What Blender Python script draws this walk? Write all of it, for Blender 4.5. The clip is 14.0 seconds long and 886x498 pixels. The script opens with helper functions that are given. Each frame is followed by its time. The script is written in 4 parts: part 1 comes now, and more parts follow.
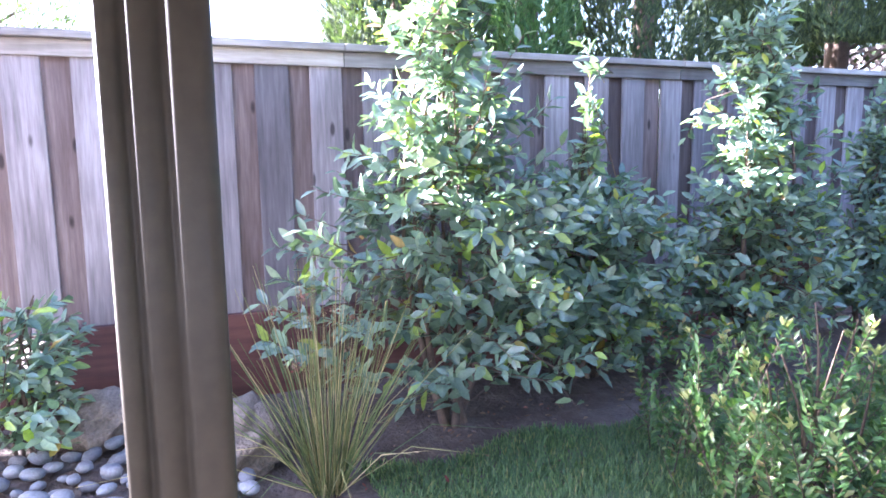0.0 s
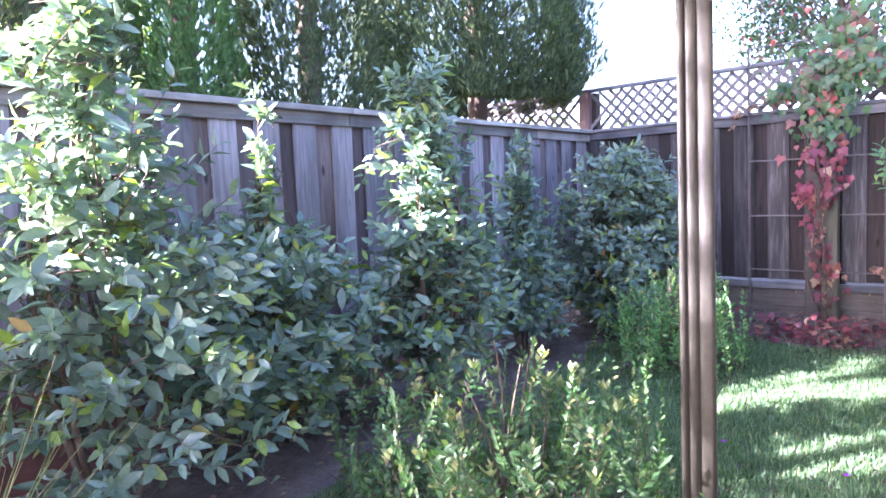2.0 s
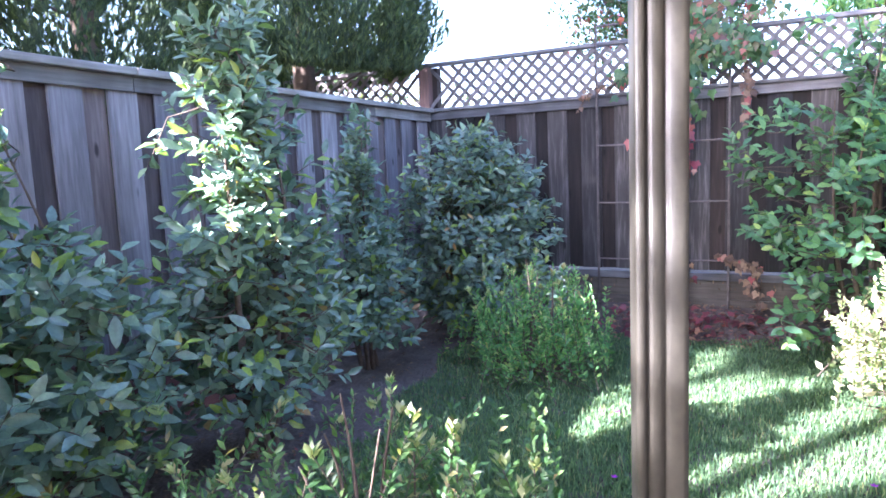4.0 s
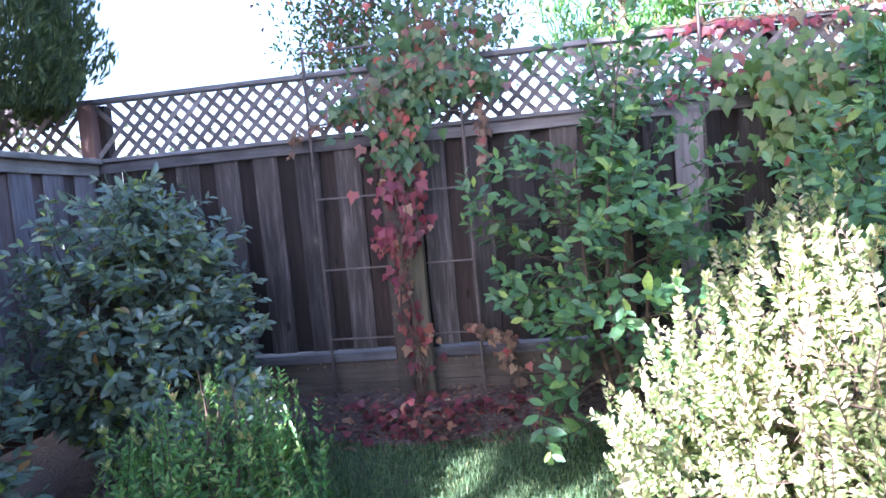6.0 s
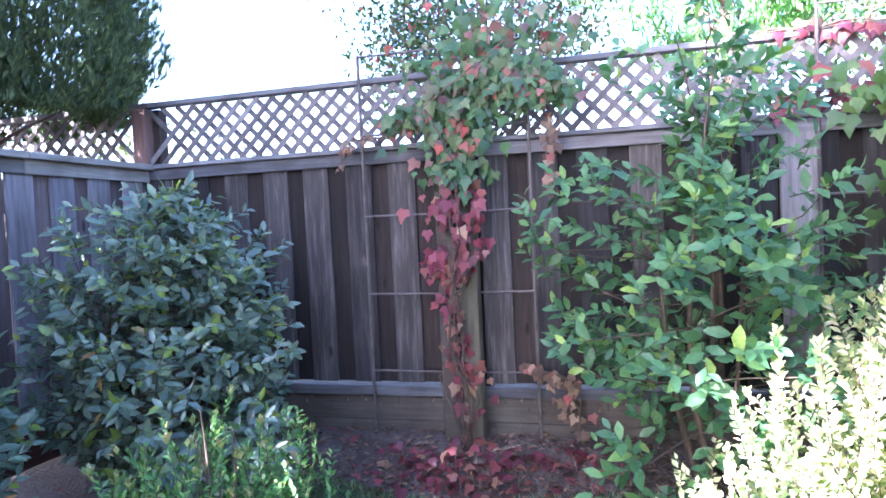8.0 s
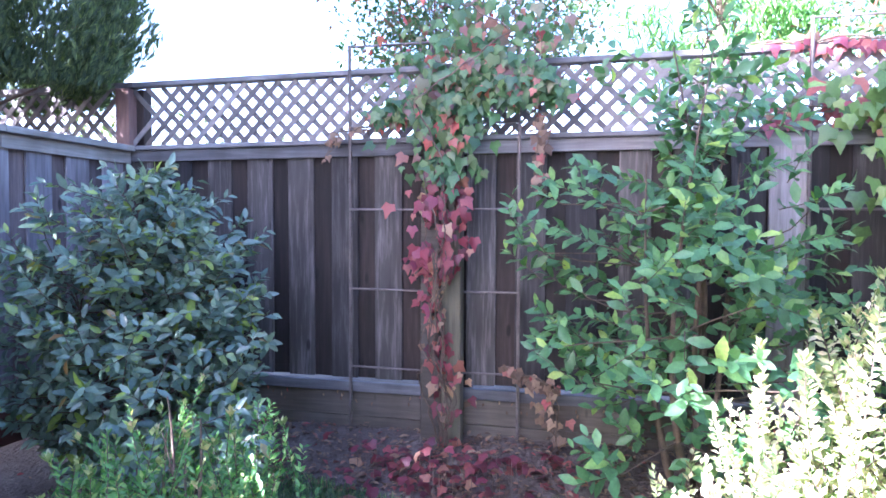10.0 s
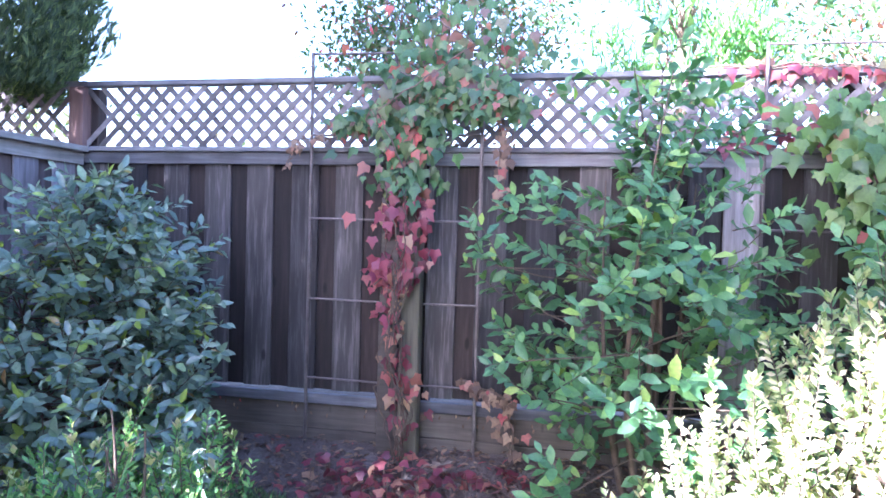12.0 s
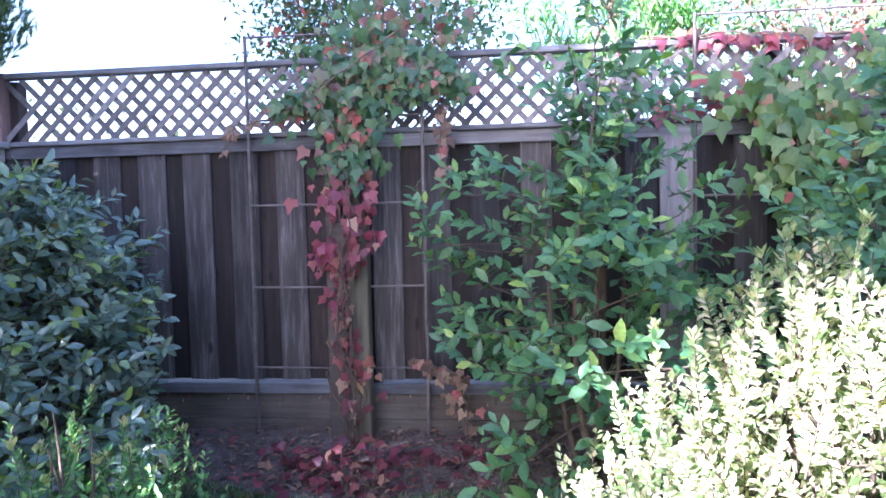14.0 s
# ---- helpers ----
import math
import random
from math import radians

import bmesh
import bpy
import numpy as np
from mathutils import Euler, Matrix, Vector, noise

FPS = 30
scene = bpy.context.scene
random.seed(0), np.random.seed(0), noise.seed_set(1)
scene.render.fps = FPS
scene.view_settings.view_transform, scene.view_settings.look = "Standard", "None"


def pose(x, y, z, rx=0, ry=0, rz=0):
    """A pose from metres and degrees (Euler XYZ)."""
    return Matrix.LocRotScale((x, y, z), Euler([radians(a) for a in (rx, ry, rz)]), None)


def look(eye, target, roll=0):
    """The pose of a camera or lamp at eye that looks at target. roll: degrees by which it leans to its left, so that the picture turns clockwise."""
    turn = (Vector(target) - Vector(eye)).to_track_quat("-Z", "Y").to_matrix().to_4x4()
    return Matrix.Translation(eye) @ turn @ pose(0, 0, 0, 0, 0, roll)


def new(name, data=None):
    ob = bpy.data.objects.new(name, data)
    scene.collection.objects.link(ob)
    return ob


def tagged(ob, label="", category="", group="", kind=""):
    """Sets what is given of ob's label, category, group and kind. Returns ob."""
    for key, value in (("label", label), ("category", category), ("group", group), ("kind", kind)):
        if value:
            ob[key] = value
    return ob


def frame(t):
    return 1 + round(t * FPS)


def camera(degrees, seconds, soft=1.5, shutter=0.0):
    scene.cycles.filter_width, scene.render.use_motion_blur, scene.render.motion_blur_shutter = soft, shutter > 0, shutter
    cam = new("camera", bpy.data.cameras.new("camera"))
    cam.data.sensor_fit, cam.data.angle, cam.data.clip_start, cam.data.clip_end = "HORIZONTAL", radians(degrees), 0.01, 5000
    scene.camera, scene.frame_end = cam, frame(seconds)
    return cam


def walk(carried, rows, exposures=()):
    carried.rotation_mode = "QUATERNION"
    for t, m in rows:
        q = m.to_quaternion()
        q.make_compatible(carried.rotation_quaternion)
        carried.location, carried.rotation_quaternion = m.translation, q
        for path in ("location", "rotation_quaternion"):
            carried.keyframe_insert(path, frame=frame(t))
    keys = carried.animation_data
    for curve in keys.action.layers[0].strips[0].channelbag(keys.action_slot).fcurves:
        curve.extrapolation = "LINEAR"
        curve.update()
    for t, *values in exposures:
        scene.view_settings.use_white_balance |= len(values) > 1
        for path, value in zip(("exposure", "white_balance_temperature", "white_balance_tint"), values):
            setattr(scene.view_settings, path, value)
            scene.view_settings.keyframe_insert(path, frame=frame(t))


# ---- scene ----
cam = camera(67.4, 14.0, 1.65)
METRES, EYE, TILT, LEAN, TURN = 3.35, 1.4, 0.0, 0.0, -23.8
PATH = [
    (0, (0.550, -0.039, 1.325), (1.2655, 1.8101, 1.0588), -0.76),
    (0.5, (0.621, -0.007, 1.309), (1.4164, 1.8176, 1.1111), -2.61),
    (1, (0.667, 0.070, 1.318), (1.8122, 1.6957, 1.1048), -2.69),
    (1.5, (0.681, 0.134, 1.313), (2.0778, 1.5503, 1.1097), -3.36),
    (2, (0.699, 0.174, 1.346), (2.1875, 1.4999, 1.1852), -2.46),
    (2.2, (0.717, 0.219, 1.338), (2.2278, 1.5223, 1.2053), -1.30),
    (4.5, (1.658, 0.737, 1.381), (3.5384, 1.3708, 1.1357), -1.71),
    (5, (2.054, 0.725, 1.392), (4.0250, 0.9917, 1.1801), -1.52),
    (5.2, (2.218, 0.699, 1.402), (4.2000, 0.8643, 1.1938), -2.79),
    (5.5, (2.409, 0.640, 1.425), (4.3960, 0.7870, 1.2491), -2.84),
    (6, (2.705, 0.625, 1.417), (4.6798, 0.9130, 1.2874), -5.13),
    (6.5, (2.916, 0.639, 1.405), (4.8925, 0.9239, 1.3007), -5.19),
    (7, (3.033, 0.618, 1.423), (5.0099, 0.8989, 1.3134), -4.36),
    (7.5, (3.158, 0.529, 1.451), (5.0896, 1.0389, 1.3623), -3.37),
    (8, (3.219, 0.529, 1.457), (5.1443, 1.0638, 1.3855), -2.69),
    (8.5, (3.256, 0.534, 1.443), (5.1916, 1.0342, 1.3816), -1.39),
    (11, (3.291, 0.539, 1.439), (5.2334, 1.0057, 1.3507), 1.32),
    (11.5, (3.303, 0.528, 1.453), (5.2611, 0.9255, 1.3566), 1.75),
    (12, (3.302, 0.525, 1.457), (5.2636, 0.9101, 1.4128), 1.61),
    (12.5, (3.295, 0.518, 1.444), (5.2594, 0.8907, 1.4172), 1.10),
    (13, (3.305, 0.495, 1.445), (5.2799, 0.8075, 1.4243), 0.97),
    (13.5, (3.303, 0.502, 1.442), (5.2870, 0.7526, 1.4162), 0.12),
    (14, (3.297, 0.521, 1.426), (5.2821, 0.7469, 1.3372), -1.30),
]
walk(cam, [(t, look(eye, target, roll)) for t, eye, target, roll in PATH],
     [(0.0, 4.6, 5500, 32), (1.0, 4.4, 5500, 34), (2.0, 4.5, 5550, 37), (4.5, 4.05, 5450, 28), (5.0, 3.7, 5450, 29), (5.5, 3.57, 5420, 29), (6.5, 3.8, 5400, 29), (7.5, 4.1, 5300, 29), (8.5, 4.32, 5250, 30), (11.0, 4.35, 5200, 32),
      (12.5, 4.35, 5150, 32), (13.2, 4.12, 5150, 32), (14.0, 3.82, 5200, 30)])

# ---- world, sun, exposure ----
SUN_AZ, SUN_EL = 147.0, 26.5          # degrees from +x towards +y; above the horizon
world = bpy.data.worlds.new("world")
scene.world = world
world.use_nodes = True
wn = world.node_tree
sky = wn.nodes.new("ShaderNodeTexSky")
sky.sky_type, sky.sun_disc = "NISHITA", False
sky.sun_elevation = radians(SUN_EL)
sky.sun_rotation = radians(90 - SUN_AZ)
sky.air_density, sky.dust_density, sky.ozone_density = 1.0, 2.0, 1.0
wn.links.new(sky.outputs[0], wn.nodes["Background"].inputs[0])
wn.nodes["Background"].inputs[1].default_value = 0.068
sun = new("sun", bpy.data.lights.new("sun", "SUN"))
sun.data.energy, sun.data.angle, sun.data.color = 5.0, radians(0.53), (1.0, 0.94, 0.84)
sdir = Vector((math.cos(radians(SUN_AZ)) * math.cos(radians(SUN_EL)), math.sin(radians(SUN_AZ)) * math.cos(radians(SUN_EL)), math.sin(radians(SUN_EL))))
sun.matrix_world = look((20 * sdir)[:], (0, 0, 0))
rng = np.random.default_rng(7)


# ---- materials ----
def mat(name, rough=0.7, metal=0.0):
    m = bpy.data.materials.new(name)
    m.use_nodes = True
    nt = m.node_tree
    b = nt.nodes["Principled BSDF"]
    b.inputs["Roughness"].default_value, b.inputs["Metallic"].default_value = rough, metal
    return m, nt, b


def node(nt, kind, **values):
    n = nt.nodes.new(kind)
    for k, v in values.items():
        n.inputs[k].default_value = v
    return n


def ramp(nt, source, stops, to=None):
    r = nt.nodes.new("ShaderNodeValToRGB")
    while len(r.color_ramp.elements) < len(stops):
        r.color_ramp.elements.new(0.5)
    for e, (p, c) in zip(r.color_ramp.elements, stops):
        e.position, e.color = p, (*c, 1)
    nt.links.new(source, r.inputs[0])
    if to is not None:
        nt.links.new(r.outputs[0], to)
    return r


def mixed(nt, kind, fac, a, b):
    m = nt.nodes.new("ShaderNodeMix")
    m.data_type, m.blend_type = "RGBA", kind
    for socket, v in ((m.inputs[0], fac), (m.inputs[6], a), (m.inputs[7], b)):
        if isinstance(v, (int, float)):
            socket.default_value = v
        elif isinstance(v, tuple):
            socket.default_value = (*v, 1)
        else:
            nt.links.new(v, socket)
    return m.outputs[2]


def coords(nt, scale=(1, 1, 1), kind="Object", wander=True):
    """Object coordinates, stretched; wander shifts each object's pattern by its own random number."""
    tc, mp = nt.nodes.new("ShaderNodeTexCoord"), nt.nodes.new("ShaderNodeMapping")
    mp.inputs["Scale"].default_value = scale
    nt.links.new(tc.outputs[kind], mp.inputs[0])
    if wander:
        info, mul = nt.nodes.new("ShaderNodeObjectInfo"), nt.nodes.new("ShaderNodeMath")
        mul.operation = "MULTIPLY"
        mul.inputs[1].default_value = 37.0
        nt.links.new(info.outputs["Random"], mul.inputs[0])
        nt.links.new(mul.outputs[0], mp.inputs["Location"])
    return mp.outputs[0]


def bumped(nt, b, height, strength=0.4, distance=0.01):
    n = node(nt, "ShaderNodeBump", Strength=strength, Distance=distance)
    nt.links.new(height, n.inputs["Height"])
    nt.links.new(n.outputs[0], b.inputs["Normal"])


def wood(name, dark, mid, light, grain=(14, 14, 0.9), rough=0.85, spread=0.5, knots=True):
    m, nt, b = mat(name, rough)
    c = coords(nt, grain)
    n1 = node(nt, "ShaderNodeTexNoise", Scale=3.0, Detail=8.0, Roughness=0.65)
    n2 = node(nt, "ShaderNodeTexNoise", Scale=1.3, Detail=4.0)
    nt.links.new(c, n1.inputs[0])
    nt.links.new(coords(nt, (2.5, 2.5, 0.8)), n2.inputs[0])
    r = ramp(nt, n1.outputs[0], [(0.18, dark), (0.5, mid), (0.88, light)])
    info = nt.nodes.new("ShaderNodeObjectInfo")
    tone = ramp(nt, info.outputs["Random"], [(0.0, (1 - spread, 1 - spread, 1 - spread * 0.95)), (0.45, (0.85, 0.84, 0.84)), (1.0, (1.25, 1.22, 1.2))])
    col = mixed(nt, "MULTIPLY", 1.0, r.outputs[0], tone.outputs[0])
    blot = ramp(nt, n2.outputs[0], [(0.3, (0.5, 0.46, 0.45)), (0.66, (1.2, 1.2, 1.22))])
    col = mixed(nt, "MULTIPLY", 0.8, col, blot.outputs[0])
    if knots:
        v = node(nt, "ShaderNodeTexVoronoi", Scale=1.0)
        nt.links.new(coords(nt, (7.5, 7.5, 2.6)), v.inputs[0])
        kr = ramp(nt, v.outputs["Distance"], [(0.07, (0.12, 0.1, 0.09)), (0.13, (1, 1, 1))])
        col = mixed(nt, "MULTIPLY", 0.85, col, kr.outputs[0])
    nt.links.new(col, b.inputs["Base Color"])
    bumped(nt, b, n1.outputs[0], 0.35, 0.005)
    return m


def leaf(name, stops, rough=0.35, through_light=0.35, spec=0.5):
    """Leaves: each island takes its own colour; a thin leaf lets some light through."""
    m, nt, b = mat(name, rough)
    geo, info = nt.nodes.new("ShaderNodeNewGeometry"), nt.nodes.new("ShaderNodeObjectInfo")
    add, wrap = nt.nodes.new("ShaderNodeMath"), nt.nodes.new("ShaderNodeMath")
    wrap.operation = "FRACT"
    nt.links.new(geo.outputs["Random Per Island"], add.inputs[0])
    nt.links.new(info.outputs["Random"], add.inputs[1])
    nt.links.new(add.outputs[0], wrap.inputs[0])
    r = ramp(nt, wrap.outputs[0], stops)
    tone = ramp(nt, info.outputs["Random"], [(0.0, (0.8, 0.8, 0.8)), (1.0, (1.2, 1.2, 1.2))])
    n = node(nt, "ShaderNodeTexNoise", Scale=60.0, Detail=3.0)
    nt.links.new(coords(nt), n.inputs[0])
    nr = ramp(nt, n.outputs[0], [(0.3, (0.8, 0.8, 0.8)), (0.7, (1.15, 1.15, 1.1))])
    col = mixed(nt, "MULTIPLY", 1.0, mixed(nt, "MULTIPLY", 1.0, r.outputs[0], tone.outputs[0]), nr.outputs[0])
    nt.links.new(col, b.inputs["Base Color"])
    b.inputs["Specular IOR Level"].default_value = spec
    bumped(nt, b, n.outputs[0], 0.25, 0.002)
    tr = nt.nodes.new("ShaderNodeBsdfTranslucent")
    nt.links.new(mixed(nt, "MULTIPLY", 1.0, col, (1.6, 1.8, 0.7)), tr.inputs[0])
    mix = nt.nodes.new("ShaderNodeMixShader")
    mix.inputs[0].default_value = through_light
    nt.links.new(b.outputs[0], mix.inputs[1])
    nt.links.new(tr.outputs[0], mix.inputs[2])
    nt.links.new(mix.outputs[0], nt.nodes["Material Output"].inputs[0])
    return m


def mottled(name, stops, scale=4.0, rough=0.85, bump=0.5, distance=0.01, metal=0.0, fine=None, world_space=False):
    m, nt, b = mat(name, rough, metal)
    c = coords(nt, wander=not world_space)
    n = node(nt, "ShaderNodeTexNoise", Scale=scale, Detail=9.0, Roughness=0.7)
    nt.links.new(c, n.inputs[0])
    r = ramp(nt, n.outputs[0], stops)
    f = node(nt, "ShaderNodeTexNoise", Scale=fine or scale * 14, Detail=4.0)
    nt.links.new(c, f.inputs[0])
    fr = ramp(nt, f.outputs[0], [(0.3, (0.7, 0.7, 0.7)), (0.7, (1.2, 1.2, 1.2))])
    col = mixed(nt, "MULTIPLY", 0.7, r.outputs[0], fr.outputs[0])
    info = nt.nodes.new("ShaderNodeObjectInfo")
    tone = ramp(nt, info.outputs["Random"], [(0.0, (0.75, 0.75, 0.75)), (1.0, (1.2, 1.2, 1.2))])
    nt.links.new(mixed(nt, "MULTIPLY", 0.0 if world_space else 1.0, col, tone.outputs[0]), b.inputs["Base Color"])
    bumped(nt, b, f.outputs[0], bump, distance)
    return m


M_BOARD = wood("weathered_board", (0.095, 0.087, 0.086), (0.228, 0.216, 0.218), (0.40, 0.388, 0.395))
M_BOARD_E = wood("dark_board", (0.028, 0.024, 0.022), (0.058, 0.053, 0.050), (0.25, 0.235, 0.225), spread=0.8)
# Set-back timber: browner wood, with the shade of the recess in its colour.
M_BOARD_BACK_SHADE = wood("recess_shaded_board", (0.06, 0.045, 0.04), (0.14, 0.11, 0.10), (0.25, 0.215, 0.205))
M_BOARD_E_BACK_SHADE = wood("recess_shaded_dark_board", (0.01, 0.007, 0.006), (0.028, 0.019, 0.0155), (0.075, 0.052, 0.044), spread=0.6)
M_CAP = wood("lichened_cap", (0.13, 0.13, 0.11), (0.25, 0.24, 0.21), (0.42, 0.42, 0.38), grain=(0.9, 14, 14), knots=False)
M_CAP_Y = wood("weathered_cap", (0.07, 0.071, 0.074), (0.145, 0.146, 0.15), (0.27, 0.275, 0.285), grain=(14, 0.9, 14), knots=False)
M_KICK = wood("kickboard", (0.05, 0.043, 0.033), (0.10, 0.086, 0.068), (0.16, 0.14, 0.112), grain=(14, 0.9, 14), spread=0.3)
M_RED = wood("red_stained_board", (0.065, 0.028, 0.022), (0.11, 0.045, 0.034), (0.16, 0.072, 0.055), grain=(0.9, 14, 14), spread=0.15, knots=False)
M_CORNER = wood("reddish_post", (0.08, 0.05, 0.04), (0.15, 0.09, 0.075), (0.23, 0.15, 0.125), spread=0.1)
M_POST = wood("mossy_post", (0.06, 0.055, 0.035), (0.13, 0.12, 0.08), (0.2, 0.19, 0.13), spread=0.1)
M_LATTICE = wood("lattice_wood", (0.09, 0.08, 0.075), (0.16, 0.146, 0.14), (0.26, 0.245, 0.24), grain=(6, 6, 6), spread=0.2, knots=False)
M_SOIL = mottled("soil", [(0.25, (0.05, 0.035, 0.026)), (0.5, (0.11, 0.086, 0.072)), (0.75, (0.19, 0.155, 0.135))], 3.0, 0.95, 0.9, 0.03, world_space=True)
M_TURF = mottled("turf", [(0.3, (0.03, 0.045, 0.015)), (0.6, (0.05, 0.09, 0.025))], 5.0, 0.9, 0.8, 0.02, world_space=True)
M_STONE = mottled("river_stone", [(0.3, (0.12, 0.13, 0.15)), (0.7, (0.27, 0.28, 0.30))], 6.0, 0.6, 0.15, 0.003)
M_ROCK = mottled("rock", [(0.3, (0.16, 0.13, 0.10)), (0.6, (0.30, 0.25, 0.2)), (0.8, (0.40, 0.36, 0.3))], 5.0, 0.9, 0.8, 0.02)
M_FRAME = mottled("bronze_frame", [(0.3, (0.028, 0.025, 0.017)), (0.7, (0.038, 0.034, 0.024))], 3.0, 0.55, 0.05, 0.001, world_space=True)
M_WHITE = mottled("white_vinyl", [(0.3, (0.72, 0.72, 0.71)), (0.7, (0.82, 0.82, 0.81))], 3.0, 0.4, 0.03, 0.001, world_space=True)
M_PLASTER = mottled("plaster", [(0.3, (0.5, 0.46, 0.4)), (0.7, (0.6, 0.56, 0.5))], 3.0, 0.9, 0.3, 0.004, world_space=True)
M_FLOOR = mottled("room_floor", [(0.3, (0.10, 0.08, 0.06)), (0.7, (0.16, 0.13, 0.10))], 3.0, 0.6, 0.1, 0.002, world_space=True)
M_METAL = mottled("rusty_rod", [(0.3, (0.09, 0.075, 0.07)), (0.7, (0.2, 0.17, 0.16))], 12.0, 0.6, 0.3, 0.002, 0.4)
M_TWIG = mottled("twig", [(0.3, (0.07, 0.05, 0.035)), (0.7, (0.17, 0.12, 0.085))], 18.0, 0.9, 0.5, 0.004)
# The yellow-green stops stand for leaves glowing with light from behind.
M_GLOSSY = leaf("glossy_leaf", [(0.0, (0.088, 0.152, 0.125)), (0.5, (0.148, 0.228, 0.18)), (0.86, (0.21, 0.3, 0.205)), (0.93, (0.22, 0.33, 0.06)), (0.98, (0.24, 0.34, 0.05)), (1.0, (0.28, 0.15, 0.05))], 0.34, 0.25, 0.7)
M_BROAD = leaf("broad_leaf", [(0.0, (0.05, 0.13, 0.06)), (0.6, (0.08, 0.19, 0.08)), (0.9, (0.13, 0.26, 0.09)), (1.0, (0.25, 0.36, 0.08))], 0.4, 0.25)
# Yellowish leaf whose pale stops also hold the glare of full sun.
M_SUNNY = leaf("sunlit_pale_leaf", [(0.0, (0.09, 0.14, 0.05)), (0.4, (0.19, 0.24, 0.10)), (0.75, (0.38, 0.37, 0.23)), (1.0, (0.52, 0.43, 0.33))], 0.4, 0.3)
M_CYPRESS_BRIGHT = leaf("bright_cypress_spray", [(0.0, (0.04, 0.09, 0.03)), (0.5, (0.07, 0.15, 0.05)), (1.0, (0.12, 0.22, 0.07))], 0.75, 0.25, 0.3)
M_FERNY = leaf("bright_small_leaf", [(0.0, (0.05, 0.13, 0.045)), (0.6, (0.10, 0.24, 0.075)), (0.9, (0.2, 0.34, 0.11)), (1.0, (0.34, 0.36, 0.14))], 0.4, 0.4)
M_SMALL = leaf("small_leaf", [(0.0, (0.032, 0.08, 0.026)), (0.6, (0.062, 0.14, 0.04)), (0.9, (0.12, 0.2, 0.065)), (1.0, (0.26, 0.2, 0.10))], 0.4, 0.35)
M_PALE = leaf("pale_leaf", [(0.0, (0.16, 0.22, 0.09)), (0.5, (0.32, 0.36, 0.17)), (0.85, (0.45, 0.45, 0.27)), (1.0, (0.45, 0.32, 0.22))], 0.4, 0.35)
M_VINE = leaf("vine_leaf", [(0.0, (0.035, 0.085, 0.04)), (0.45, (0.06, 0.13, 0.05)), (0.76, (0.12, 0.17, 0.07)), (0.86, (0.16, 0.09, 0.09)), (0.95, (0.28, 0.11, 0.08)), (1.0, (0.34, 0.05, 0.06))], 0.45, 0.35)
M_VINE_GREEN = leaf("yellow_green_vine_leaf", [(0.0, (0.06, 0.13, 0.04)), (0.5, (0.095, 0.18, 0.05)), (0.85, (0.16, 0.24, 0.065)), (0.93, (0.28, 0.2, 0.13)), (1.0, (0.32, 0.08, 0.07))], 0.45, 0.35)
M_VINE_RED = leaf("red_vine_leaf", [(0.0, (0.11, 0.03, 0.045)), (0.5, (0.2, 0.04, 0.07)), (0.85, (0.32, 0.09, 0.09)), (1.0, (0.36, 0.22, 0.15))], 0.45, 0.35)
M_DRY = leaf("dry_leaf", [(0.0, (0.07, 0.042, 0.03)), (0.4, (0.14, 0.085, 0.06)), (0.8, (0.26, 0.175, 0.12)), (0.9, (0.24, 0.10, 0.08)), (1.0, (0.26, 0.05, 0.06))], 0.7, 0.15)
M_CYPRESS = leaf("cypress_spray", [(0.0, (0.03, 0.05, 0.03)), (0.5, (0.055, 0.085, 0.045)), (0.9, (0.09, 0.13, 0.055)), (1.0, (0.16, 0.2, 0.07))], 0.75, 0.25, 0.3)
M_GRASS = leaf("grass_blade", [(0.0, (0.055, 0.10, 0.06)), (0.6, (0.105, 0.175, 0.095)), (0.93, (0.18, 0.26, 0.13)), (1.0, (0.3, 0.27, 0.14))], 0.5, 0.4, 0.3)
M_RUSH = leaf("rush_stem", [(0.0, (0.08, 0.13, 0.05)), (0.45, (0.17, 0.22, 0.08)), (0.8, (0.38, 0.34, 0.16)), (1.0, (0.5, 0.42, 0.24))], 0.5, 0.15, 0.4)
M_FLOWER = leaf("violet_petal", [(0.0, (0.2, 0.03, 0.5)), (1.0, (0.5, 0.05, 0.6))], 0.6, 0.4)


# ---- builders ----
def empty(name, label, category, group="", at=(0, 0, 0), rz=0):
    ob = new(name)
    ob.empty_display_size = 0.1
    ob.matrix_world = pose(*at, 0, 0, rz)
    return tagged(ob, label, category, group)


def part(name, me, material, parent=None, label="", kind="", at=None):
    ob = new(name, me)
    if material is not None and not me.materials:
        me.materials.append(material)
    if parent is not None:
        ob.parent = parent
    if at is not None:
        ob.matrix_basis = at
    return tagged(ob, label, kind=kind)


def mesh(name, verts, faces, smooth=False):
    me = bpy.data.meshes.new(name)
    me.from_pydata([tuple(map(float, v)) for v in verts], [], [tuple(map(int, f)) for f in faces])
    if smooth:
        me.shade_smooth()
    return me


def big_mesh(name, verts, faces, smooth=False):
    """Verts n x 3 and faces m x k, all faces of one size."""
    me = bpy.data.meshes.new(name)
    v, f = np.asarray(verts, np.float32), np.asarray(faces, np.int32)
    me.vertices.add(len(v))
    me.vertices.foreach_set("co", v.ravel())
    me.loops.add(f.size)
    me.loops.foreach_set("vertex_index", f.ravel())
    me.polygons.add(len(f))
    me.polygons.foreach_set("loop_start", np.arange(0, f.size, f.shape[1], dtype=np.int32))
    me.update(calc_edges=True)
    if smooth:
        me.shade_smooth()
    return me


